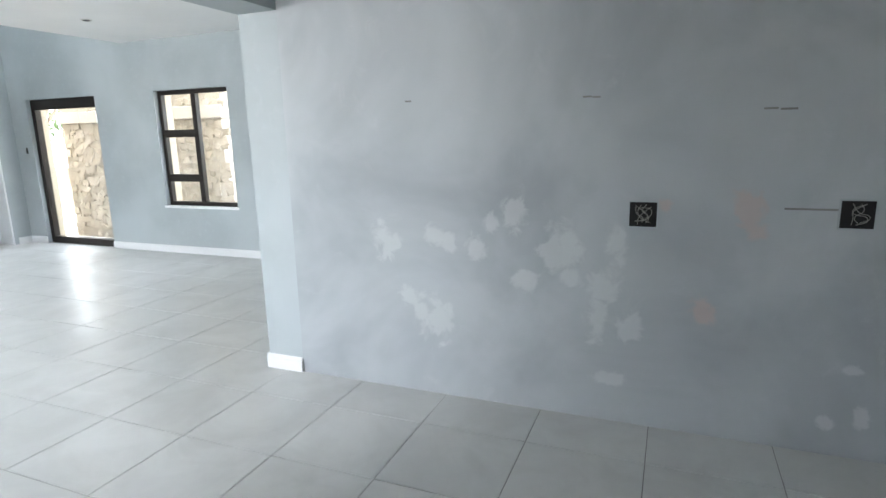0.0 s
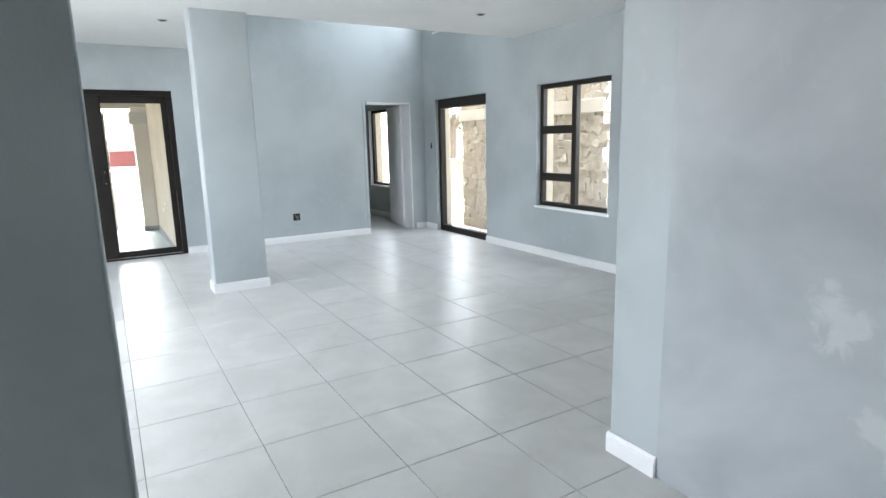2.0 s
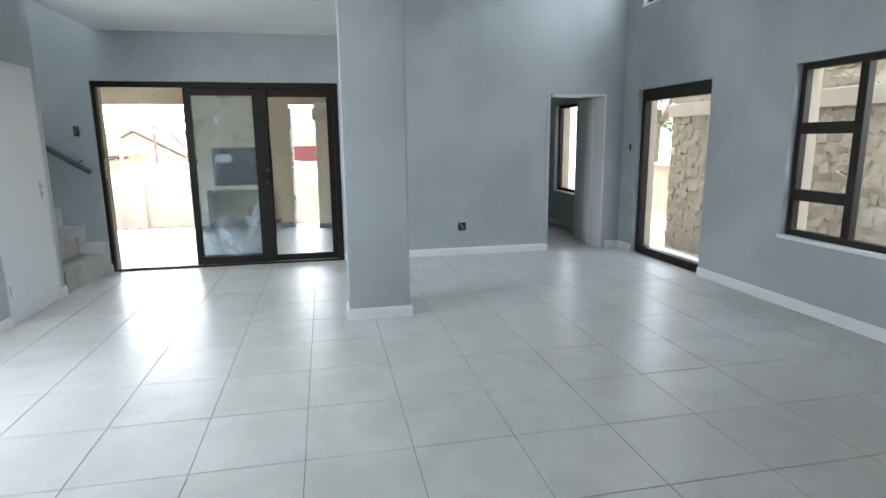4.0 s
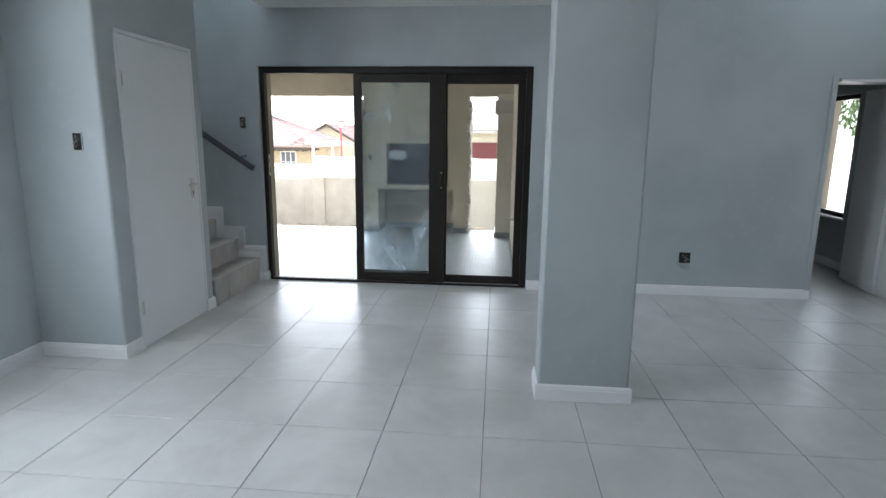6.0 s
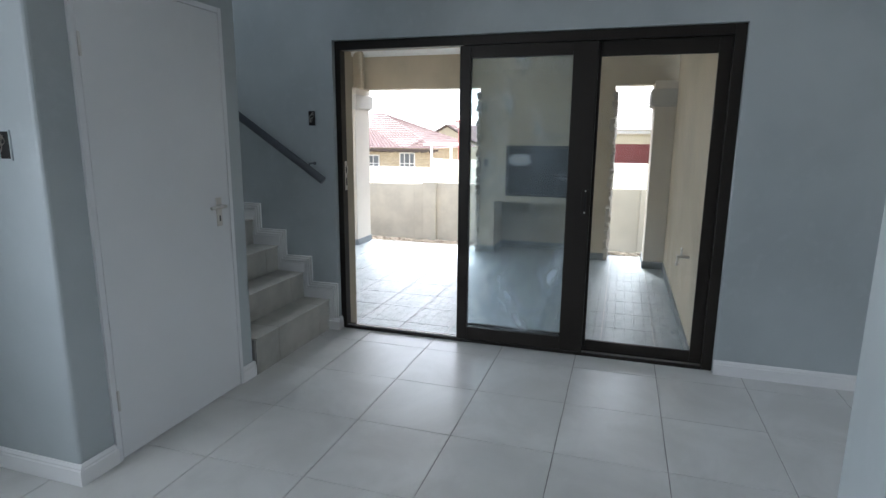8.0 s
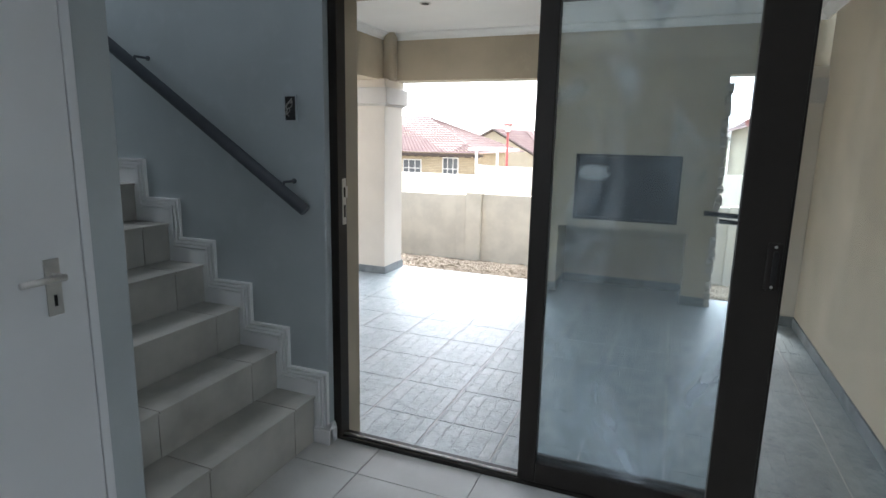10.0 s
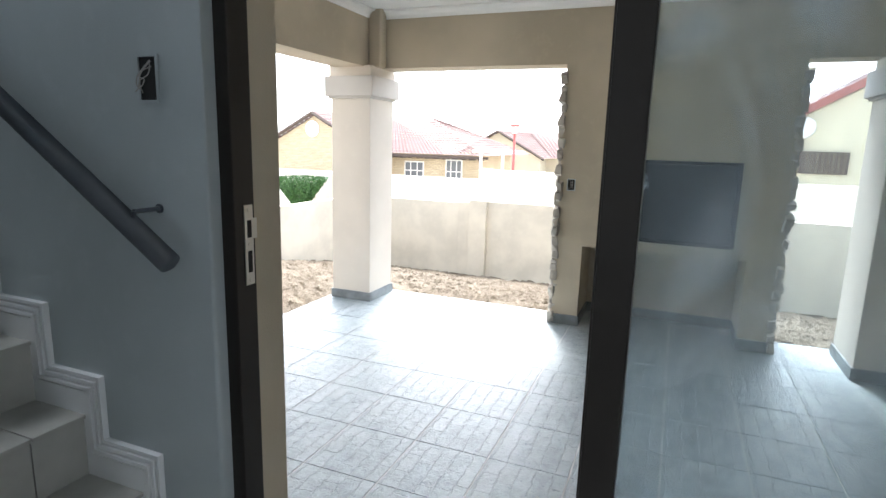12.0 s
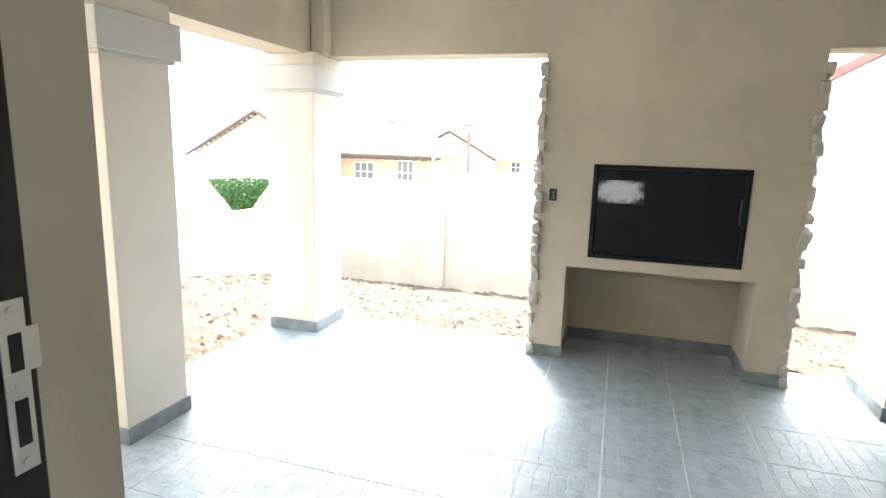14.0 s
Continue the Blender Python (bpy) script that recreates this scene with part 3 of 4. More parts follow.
def casement(name, x0, x1, z0, z1, split, label):
    w = root(name, label, "window")
    y = (6.05, 6.11)
    f = 0.05
    bars("w", [("frame_bar", x0, x0 + f, z0, z1), ("frame_bar", x1 - f, x1, z0, z1), ("frame_bar", x0 + f, x1 - f, z1 - f, z1), ("frame_bar", x0 + f, x1 - f, z0, z0 + f)], BRONZE, w, y, "x")
    if split:
        xm = split
        bars("w", [("mullion", xm - 0.035, xm + 0.035, z0 + f, z1 - f)], BRONZE, w, y, "x")
        pane((xm + 0.035, x1 - f, 6.078, 6.083, z0 + f, z1 - f), w, GLASS)
        levels = [z0 + f, 0.93, 1.465, z1 - f]
        for k in (1, 2):
            bars("w", [("transom", x0 + f, xm - 0.035, levels[k] - 0.045, levels[k] + 0.045)], BRONZE, w, y, "x")
        for k in range(3):
            lo, hi = levels[k] + (0.045 if k else 0), levels[k + 1] - (0.045 if k < 2 else 0)
            pane((x0 + f, xm - 0.035, 6.078, 6.083, lo, hi), w, GLASS)
    else:
        pane((x0 + f, x1 - f, 6.078, 6.083, z0 + f, z1 - f), w, GLASS)
    boxpart("sill", (x0 - 0.02, x1 + 0.02, NY - 0.012, 6.05, z0 - 0.025, z0 + 0.002), TRIM, w, "white painted window sill", 0.004)
    return w


casement("window_lounge", 2.94, 4.06, 0.59, 1.972, 3.49, "dark bronze casement window with stacked side panes")
casement("window_back_room", -1.9, -1.1, 0.57, 1.93, None, "dark framed window of the back room")
casement("window_upper", 0.6, 2.0, 2.92, 4.4, None, "dark framed upper window over the void")

# ---- doors ----
store = root("store_door", "closed flat white door under the stairs", "door")
bm = bmesh.new()
box(bm, 1.315, 2.125, -0.215, -0.178, 0.008, 2.015, bevel=0.002)
leafd = part("leaf", bm, DOORWHITE, store)
bars("sd", [("jamb", 1.285, 1.312, 0.0, 2.045), ("jamb", 2.128, 2.155, 0.0, 2.045), ("head", 1.312, 2.128, 2.018, 2.045)], DOORWHITE, store, (-0.25, -0.176), "x")
bm = bmesh.new()
box(bm, 1.382, 1.422, -0.178, -0.172, 0.94, 1.09, bevel=0.002)
hp = part("handle_plate", bm, STEEL, leafd, "brushed steel handle plate")
bm = bmesh.new()
rod(bm, (1.402, -0.172, 1.045), (1.402, -0.13, 1.045), 0.009)
rod(bm, (1.395, -0.135, 1.045), (1.505, -0.135, 1.045), 0.009)
part("lever", bm, STEEL, leafd, "steel lever handle", True)
bm = bmesh.new()
# A flat black chip gives the keyhole's dark by colour.
box(bm, 1.398, 1.406, -0.1725, -0.1705, 0.965, 0.995)
part("keyhole", bm, BLACK, leafd)
for z in (0.28, 1.75):
    bm = bmesh.new()
    rod(bm, (2.127, -0.172, z - 0.045), (2.127, -0.172, z + 0.045), 0.006, sides=10)
    part("hinge", bm, STEEL, store)

pd = root("passage_door", "white flush door standing open into the back room", "door")
bars("pd", [("jamb", 5.005, 5.03, 0.0, 1.94)], DOORWHITE, pd, (0.0, 0.2), "y")
bars("pd", [("jamb", 5.725, 5.75, 0.0, 1.94), ("head", 5.03, 5.725, 1.915, 1.94)], DOORWHITE, pd, (0.0, WX + 0.006), "y")
bars("pd", [("architrave", 5.75, 5.80, 0.0, 1.98), ("architrave", 4.96, 5.005, 0.0, 1.98), ("architrave", 5.005, 5.75, 1.94, 1.98)], GREY, pd, (WX, WX + 0.01), "y")
bm = bmesh.new()
box(bm, -0.68, 0.0, -0.018, 0.018, 0.008, 1.91, bevel=0.002)
lf = part("leaf", bm, DOORWHITE, pd)
lf.matrix_local = pose(0.03, 5.70, 0, 0, 0, -8)

# ---- stairs ----
stair = root("staircase", "grey tiled staircase rising beside the sliding door", "staircase")
RISE, RUN, Y1, Z1 = 0.188, 0.209, -0.170, 0.228
DEEP = 0.24


def step_front(i):
    """Front of a riser; the sixth tread is a deep one."""
    return Y1 - RUN * i - (DEEP if i > 5 else 0.0)


random.seed(4)
for i in range(13):
    y, z = step_front(i), Z1 + RISE * i
    back = step_front(i + 1)
    low = 0.0 if i == 0 else z - RISE
    bm = bmesh.new()
    box(bm, WX, 1.17, back - 0.02, y - 0.012, low, z - 0.012)
    step = part("step", bm, GROUT, stair)
    cuts = [WX + 0.002, 0.43 + 0.02 * (i % 2), 0.93 + 0.02 * (i % 2), 1.168]
    for a, b in zip(cuts, cuts[1:]):
        boxpart("riser_tile", (a + 0.002, b - 0.002, y - 0.012, y, low + 0.001, z - 0.013), STAIRTILE, step)
        boxpart("tread_tile", (a + 0.002, b - 0.002, back - 0.01, y + 0.008, z - 0.012, z), STAIRTILE, step, "", 0.002)

# stepped wall moulding of the stairs
def stair_band(inset, end, thick):
    """One ridge or groove of the stepped moulding, following treads and risers."""
    bm = bmesh.new()
    outer, inner = [], []
    w, h = 0.07, 0.122
    wi, hi = (0.0, -0.003) if end is None else (w - end, h - end)
    outer.append((Y1 + w - inset, 0.0))
    inner.append((Y1 + wi, 0.0))
    for i in range(12):
        z, y, back = Z1 + RISE * i, step_front(i), step_front(i + 1)
        outer += [(y + w - inset, z + h - inset), (back + w - inset, z + h - inset)]
        inner += [(y + wi, z + hi), (back + wi, z + hi)]
    front, back = [], []
    for pts in (outer, inner):
        front.append([bm.verts.new((WX + thick, y, z)) for y, z in pts])
        back.append([bm.verts.new((WX, y, z)) for y, z in pts])
    for i in range(len(outer) - 1):
        bm.faces.new([front[0][i], front[0][i + 1], front[1][i + 1], front[1][i]])
        for k in (0, 1):
            bm.faces.new([front[k][i], front[k][i + 1], back[k][i + 1], back[k][i]])
    bm.faces.new([front[0][0], front[1][0], back[1][0], back[0][0]])
    return bm


mould = root("stair_skirting", "white stepped skirting moulding following the stairs", "skirting", kind="structure")
for inset, end, thick in ((0.0, 0.010, 0.018), (0.010, 0.0155, 0.004), (0.0155, 0.027, 0.022), (0.027, 0.0325, 0.006), (0.0325, 0.044, 0.026), (0.044, 0.050, 0.009), (0.050, None, 0.022)):
    part("moulding", stair_band(inset, end, thick), TRIM, mould)

rail = root("handrail", "dark grey round metal handrail fixed to the wall", "handrail")
RX = WX + 0.075
bm = bmesh.new()
rod(bm, (RX, -0.155, 1.105), (RX, -2.9, 2.93), 0.027, sides=20)
part("rail", bm, RAILGREY, rail, "", True)
for y in (-0.26, -1.08, -1.95):
    z = 1.105 + (-0.155 - y) * (1.825 / 2.745)
    bm = bmesh.new()
    rod(bm, (RX, y, z - 0.01), (RX, y, z + 0.045), 0.006, sides=10)
    rod(bm, (RX, y, z + 0.045), (WX, y, z + 0.045), 0.006, sides=10)
    br = part("bracket", bm, RAILGREY, rail)
    bm = bmesh.new()
    rod(bm, (WX, y, z + 0.045), (WX + 0.004, y, z + 0.045), 0.012)
    part("bracket_plate", bm, RAILGREY, br)

# ---- open electrical boxes ----
def wire_box(name, centre, normal, w, h, label, wires=4, seed=1, dark=BLACK):
    """An open wall box: a flat black plate painted as its shaded hollow, with bare wires curling out."""
    rnd = random.Random(seed)
    ob = root(name, label, "electrical box")
    bm = bmesh.new()
    box(bm, -w / 2, w / 2, -0.0015, 0.0025, -h / 2, h / 2, bevel=0.001)
    part("tray", bm, dark, ob)
    bm = bmesh.new()
    t = 0.006
    for d in ((-w / 2 - t, -w / 2, -h / 2, h / 2), (w / 2, w / 2 + t, -h / 2, h / 2), (-w / 2 - t, w / 2 + t, h / 2, h / 2 + t), (-w / 2 - t, w / 2 + t, -h / 2 - t, -h / 2)):
        box(bm, d[0], d[1], -0.001, 0.006, d[2], d[3])
    part("rim", bm, GREY, ob, "ragged plaster rim")
    for k in range(wires):
        cu = bpy.data.curves.new("wire", "CURVE")
        cu.dimensions, cu.bevel_depth, cu.bevel_resolution = "3D", 0.0014, 1
        sp = cu.splines.new("BEZIER")
        sp.bezier_points.add(3)
        for q, bp in enumerate(sp.bezier_points):
            bp.co = (rnd.uniform(-0.3, 0.3) * w, 0.004 + 0.012 * min(q, 2), h * (0.35 - 0.22 * q + rnd.uniform(-0.08, 0.08)))
            bp.handle_left_type = bp.handle_right_type = "AUTO"
        w_ob = new("wire", cu)
        w_ob.data.materials.append(COPPER)
        w_ob.parent = ob
    ang = math.degrees(math.atan2(normal[1], normal[0])) - 90
    ob.matrix_world = pose(*centre, 0, 0, ang)
    return ob


wire_box("switch_box", (WX, -0.268, 1.532), (1, 0), 0.055, 0.10, "open black switch box with bare wires by the stairs", 4, 1)
wire_box("switch_box", (2.32, -0.36, 1.368), (1, 0), 0.055, 0.10, "open black switch box with wires beside the store door", 3, 2)
wire_box("switch_box", (0.47, NY, 1.29), (0, -1), 0.05, 0.08, "small dark switch box beside the garden door", 2, 3)
wire_box("socket_box", (WX, 3.885, 0.352), (1, 0), 0.10, 0.10, "open wall socket box with hanging wire", 4, 4)
wire_box("socket_box", (8.662, 3.425, 1.02), (0, -1), 0.115, 0.11, "open square socket box with curled white wires", 6, 5)
wire_box("socket_box", (9.458, 3.425, 1.043), (0, -1), 0.115, 0.11, "open square socket box with dark inside", 4, 6)

cu = bpy.data.curves.new("loose_wire", "CURVE")
cu.dimensions, cu.bevel_depth, cu.bevel_resolution = "3D", 0.002, 1
sp = cu.splines.new("BEZIER")
sp.bezier_points.add(2)
for bp, co in zip(sp.bezier_points, ((WX + 0.006, 3.845, 0.285), (WX + 0.02, 3.885, 0.24), (WX + 0.015, 3.935, 0.25))):
    bp.co = co
    bp.handle_left_type = bp.handle_right_type = "AUTO"
loose = new("loose_wire", cu)
loose.data.materials.append(COPPER)
tagged(loose, "thin loose wire hanging from the wall socket", "wire")

# wall plug holes and short scratches left by removed kitchen units
for x, z, w in ((7.525, 1.556, 0.035), (8.405, 1.54, 0.04), (8.445, 1.537, 0.035), (9.127, 1.463, 0.052), (9.19, 1.459, 0.06), (9.30, 1.06, 0.187)):
    bm = bmesh.new()
    box(bm, x - w / 2, x + w / 2, 3.421, 3.4255, z - 0.004, z + 0.004, bevel=0.0015)
    tagged(part("wall_scratch", bm, GROUT), "short dark scratch in the plaster", "wall mark", "wall marks")

# downlights
def downlight(x, y, z):
    ob = root("downlight", "small recessed downlight with dark lamp", "downlight", "ceiling downlights")
    bm = bmesh.new()
    rod(bm, (0, 0, -0.006), (0, 0, 0.0), 0.045, 0.05, 24)
    part("ring", bm, STEEL, ob)
    bm = bmesh.new()
    rod(bm, (0, 0, -0.009), (0, 0, -0.005), 0.03, 0.032, 20)
    part("lamp", bm, BLACK, ob)
    ob.matrix_world = pose(x, y, z)


for x, y in ((1.9, 0.83), (1.95, 2.26), (3.43, 4.88), (5.2, 4.88), (3.43, 0.83), (5.2, 0.83)):
    downlight(x, y, CEIL)

# ---- patio ----
setting(boxpart("niche_slab", (-3.895, -3.71, 0.26, 1.466, -0.30, PF - 0.003), PALEGROUT), "concrete slab under the wood niche", "patio")
setting(boxpart("patio_slab", (-3.71, 0.158, -2.10, 2.42, -0.30, PF - 0.003), PALEGROUT), "concrete patio slab under slate tiles", "patio")
pat_tiles = root("patio_floor", "blue-grey slate-look patio tiles with pale joints", "patio floor", kind="structure")
PTX, PTY = 0.405, 0.388
bm = bmesh.new()
box(bm, -PTX / 2 + 0.002, PTX / 2 - 0.002, -PTY / 2 + 0.004, PTY / 2 - 0.004, -0.01, 0.0)
tile_mesh = finish(bm, "tile", SLATE)
for i in range(-2, 10):
    for j in range(-6, 7):
        x, y = -0.32 - PTX * (i + 0.5) + 0.01, 0.21 + PTY * (j + 0.5)
        x0, x1 = max(x - PTX / 2, -3.895 if 0.2 < y < 1.5 else -3.71), min(x + PTX / 2, 0.157)
        y0, y1 = max(y - PTY / 2, -2.10), min(y + PTY / 2, 2.42)
        if x1 - x0 < 0.03 or y1 - y0 < 0.03:
            continue
        ob = new("tile", tile_mesh)
        ob.parent = pat_tiles
        ob.location = ((x0 + x1) / 2, (y0 + y1) / 2, PF)
        ob.scale = ((x1 - x0) / PTX, (y1 - y0) / PTY, 1)

SOF = 2.035
setting(slab("wall_patio_north", "x", -3.09, 0.05, -0.2, 2.52, 2.36, 2.42, [], BEIGE), "beige plaster patio side wall", "wall")


def pier(name, x0, x1, y0, y1, label):
    ob = root(name, label, "column", "patio columns")
    bm = bmesh.new()
    box(bm, x0, x1, y0, y1, PF - 0.1, 1.785, bevel=0.006)
    part("shaft", bm, CREAM, ob)
    bm = bmesh.new()
    box(bm, x0 - 0.045, x1 + 0.045, y0 - 0.045, y1 + 0.045, 1.78, 1.955, bevel=0.006)
    part("capital", bm, MOULD, ob, "square grey-beige capital block")
    bm = bmesh.new()
    box(bm, x0 - 0.02, x1 + 0.02, y0 - 0.02, y1 + 0.02, 1.762, 1.782, bevel=0.004)
    part("neck_moulding", bm, MOULD, ob)
    bm = bmesh.new()
    box(bm, x0 - 0.01, x1 + 0.01, y0 - 0.01, y1 + 0.01, 1.95, SOF + 0.01)
    part("top_neck", bm, CREAM, ob)
    for d in ((x0 - 0.012, x1 + 0.012, y0 - 0.012, y0), (x0 - 0.012, x1 + 0.012, y1, y1 + 0.012), (x0 - 0.012, x0, y0, y1), (x1, x1 + 0.012, y0, y1)):
        boxpart("base_tile", (*d, PF, PF + 0.085), SKIRTSLATE, ob, "grey slate base strip", 0.002)
    return ob


pier("patio_column", -3.655, -3.22, -2.045, -1.643, "square beige plaster patio column at the corner")
pier("patio_column", -1.805, -1.40, -2.05, -1.637, "square beige plaster patio column with capital")
pier("patio_column", -3.60, -3.07, 2.135, 2.359, "beige plaster half column against the side wall")

# beams
bm = bmesh.new()
box(bm, -3.65, -3.39, -2.0, 2.43, SOF, 2.62)
setting(part("beam_west", bm, BEIGE), "beige plastered patio beam", "beam")
bm = bmesh.new()
box(bm, -3.39, 0.07, -2.0, -1.70, SOF, 2.62)
setting(part("beam_south", bm, BEIGE), "beige plastered patio beam", "beam")
bm = bmesh.new()
box(bm, -3.39, -3.28, -1.70, -1.57, SOF, 2.55, bevel=0.02)
setting(part("beam_pilaster", bm, BEIGE), "beige plaster pilaster in the beam corner", "pilaster")
bm = bmesh.new()
box(bm, -3.39, 0.07, -1.70, 2.36, 2.52, 2.62)
setting(part("ceiling_patio", bm, WHITE), "white patio ceiling", "ceiling")
bm = bmesh.new()
box(bm, -4.1, 0.05, -2.6, 2.43, 2.63, 2.78)
setting(part("patio_roof", bm, MOULD), "flat patio roof slab", "roof")


def cornice(name, x0, y0, x1, y1, out):
    """A cove between wall and ceiling."""
    bm = bmesh.new()
    n = Vector((*out, 0))
    prof = [(0, 0), (0, -0.07), (0.012, -0.07), (0.02, -0.045), (0.045, -0.02), (0.07, -0.012), (0.07, 0)]
    rows = [[bm.verts.new(Vector((x, y, 2.52)) + n * a + Vector((0, 0, b))) for a, b in prof] for x, y in ((x0, y0), (x1, y1))]
    k = len(prof)
    for i in range(k):
        bm.faces.new([rows[0][i], rows[0][(i + 1) % k], rows[1][(i + 1) % k], rows[1][i]])
    setting(part(name, bm, WHITE), "white cove cornice", "cornice")


cornice("cornice", -3.39, -1.70, -3.39, 2.36, (1, 0))
cornice("cornice", -3.39, -1.70, 0.07, -1.70, (0, 1))
cornice("cornice", -3.39, 2.36, 0.07, 2.36, (0, -1))
downlight(-2.2, -0.73, 2.52)

# braai wall with its fire door and wood niche
braai = root("braai_wall", "beige plastered braai wall with steel door and wood niche", "braai")
bx0, bx1, by0, by1 = -4.05, -3.39, 0.04, 1.69
body = slab("body", "y", by0, by1, PF - 0.1, SOF, -3.51, bx1, [(0.258, 1.468, PF - 0.2, 0.588), (0.398, 1.37, 0.668, 1.31)], BEIGE)
body.parent = braai
for dims in ((bx0, -3.51, by0, 0.258, PF - 0.1, SOF), (bx0, -3.51, 1.468, by1, PF - 0.1, SOF), (bx0, -3.51, 0.258, 1.468, 0.588, SOF), (bx0, -3.90, 0.258, 1.468, PF - 0.1, 0.588)):
    boxpart("masonry", dims, BEIGE, braai)
boxpart("niche_skirting", (-3.90, -3.888, 0.27, 1.456, PF, PF + 0.085), SKIRTSLATE, braai)
for y0, y1 in ((0.258, 0.27), (1.456, 1.468)):
    boxpart("niche_skirting", (-3.90, -3.378, y0, y1, PF, PF + 0.085), SKIRTSLATE, braai)
for y0, y1 in ((0.04, 0.258), (1.468, 1.69)):
    boxpart("base_tile", (-3.39, -3.378, y0, y1, PF, PF + 0.085), SKIRTSLATE, braai, "grey slate base strip", 0.002)
bars("fd", [("door_frame", 0.398, 0.428, 0.668, 1.31), ("door_frame", 1.34, 1.37, 0.668, 1.31), ("door_frame", 0.428, 1.34, 1.283, 1.31), ("door_frame", 0.428, 1.34, 0.668, 0.694)], BLACKSTEEL, braai, (-3.45, -3.382), "y")
bm = bmesh.new()
box(bm, -3.43, -3.392, 0.431, 1.337, 0.697, 1.28, bevel=0.003)
fire = part("fire_door", bm, BLACKSTEEL, braai, "black sheet steel braai door")
boxpart("sticker", (-3.392, -3.3905, 0.435, 0.735, 1.052, 1.207), RESIDUE, fire, "faded pale sticker residue")
bm = bmesh.new()
rod(bm, (-3.378, 1.322, 0.96), (-3.378, 1.322, 1.12), 0.0032, sides=10)
for z in (0.965, 1.115):
    rod(bm, (-3.392, 1.322, z), (-3.378, 1.322, z), 0.003, sides=8)
part("pull_bar", bm, RAILGREY, fire)
for z in (0.78, 1.22):
    bm = bmesh.new()
    rod(bm, (-3.385, 0.42, z - 0.03), (-3.385, 0.42, z + 0.03), 0.008, sides=10)
    part("hinge", bm, BLACKSTEEL, braai)
wire_box("socket_box", (-3.39, 0.135, 1.088), (1, 0), 0.055, 0.085, "open socket box with wires on the braai wall", 3, 8)


def stone_mesh(seed):
    """One rough stone about 1 across, flattened a little."""
    rnd = random.Random(seed)
    bm = bmesh.new()
    for sx in (-1, 1):
        for sy in (-1, 1):
            for sz in (-1, 1):
                c = Vector((sx * rnd.uniform(0.40, 0.52), sy * rnd.uniform(0.32, 0.52), sz * rnd.uniform(0.36, 0.52)))
                for k in range(3):
                    cut = [rnd.uniform(0.5, 1.0), rnd.uniform(0.6, 1.0), rnd.uniform(0.5, 1.0)]
                    bm.verts.new((c.x * cut[0], c.y * cut[1], c.z * cut[2]))
    hull = bmesh.ops.convex_hull(bm, input=bm.verts)
    bmesh.ops.delete(bm, geom=[g for g in hull["geom_interior"] if isinstance(g, bmesh.types.BMVert)], context="VERTS")
    return finish(bm, "stone", STONE)


STONES = [stone_mesh(s) for s in range(9)]


def stone_face(parent, u_axis, u0, u1, z0, z1, at, size, proud, seed):
    """Random rubble on an upright face."""
    rnd = random.Random(seed)
    z = z0
    while z < z1:
        h = size * rnd.uniform(0.55, 1.0)
        u = u0
        while u < u1:
            w = size * rnd.uniform(0.7, 1.5)
            c = u + w / 2
            ob = new("stone", rnd.choice(STONES))
            ob.parent = parent
            d = at + rnd.uniform(-0.35, 0.3) * proud
            lift = z + h / 2 + rnd.uniform(-0.25, 0.25) * h
            ob.location = (c, d, lift) if u_axis == "x" else (d, c, lift)
            lean, spin = rnd.uniform(-0.12, 0.12), rnd.uniform(-0.45, 0.45)
            ob.rotation_euler = (lean, spin, lean) if u_axis == "x" else (spin, lean, lean)
            s = (w * 1.2, proud * 2, h * 1.4)
            ob.scale = s if u_axis == "x" else (s[1], s[0], s[2])
            u += w * 0.92
        z += h * 0.9


# rubble edges of the braai wall
stone_face(braai, "x", -4.02, -3.42, PF, 1.93, by0 - 0.003, 0.078, 0.032, 11)
stone_face(braai, "x", -4.02, -3.42, PF, 1.93, by1 + 0.003, 0.078, 0.032, 12)
boxpart("patio_skirting", (-3.07, 0.05, 2.348, 2.36, PF, PF + 0.085), SKIRTSLATE, setting(new("patio_trim"), "slate skirting strip on the patio wall", "skirting"))

# outside tap on the patio wall
tap = root("garden_tap", "small pale metal garden tap on the beige wall", "tap")
bm = bmesh.new()
rod(bm, (-0.65, 2.36, 0.54), (-0.65, 2.27, 0.54), 0.011)
rod(bm, (-0.65, 2.28, 0.54), (-0.65, 2.27, 0.47), 0.010)
part("spout", bm, STEEL, tap)
bm = bmesh.new()
rod(bm, (-0.65, 2.30, 0.54), (-0.65, 2.30, 0.60), 0.006)
rod(bm, (-0.68, 2.30, 0.60), (-0.62, 2.30, 0.60), 0.006)
part("tap_handle", bm, STEEL, tap)

# ---- garden ----
def ground_height(x, y):
    if x > -4.0:
        return -0.15
    return -0.15 - 0.72 * min(1.0, (-4.0 - x) / 3.7) - 0.5 * min(1.0, max(0.0, -7.8 - x) / 12.0)


bm = bmesh.new()
xs = [-900, -300, -120, -60, -40, -30, -20.2] + [-20 + 0.9 * k for k in range(15)] + [-5.6, -4.8, -4.0, -2, 2, 8, 20, 60, 300, 900]
ys = [-900, -300, -100, -40, -20, -10, -5, 0, 5, 10, 20, 40, 100, 300, 900]
xs.sort()
grid = [[bm.verts.new((x, y, ground_height(x, y) - 0.02)) for y in ys] for x in xs]
for i in range(len(xs) - 1):
    for j in range(len(ys) - 1):
        bm.faces.new([grid[i][j], grid[i + 1][j], grid[i + 1][j + 1], grid[i][j + 1]])
PAVE = painted("pale_dusty_paving", (0.5, 0.46, 0.4), 0.9, 0.12, 0.6, 0.4)
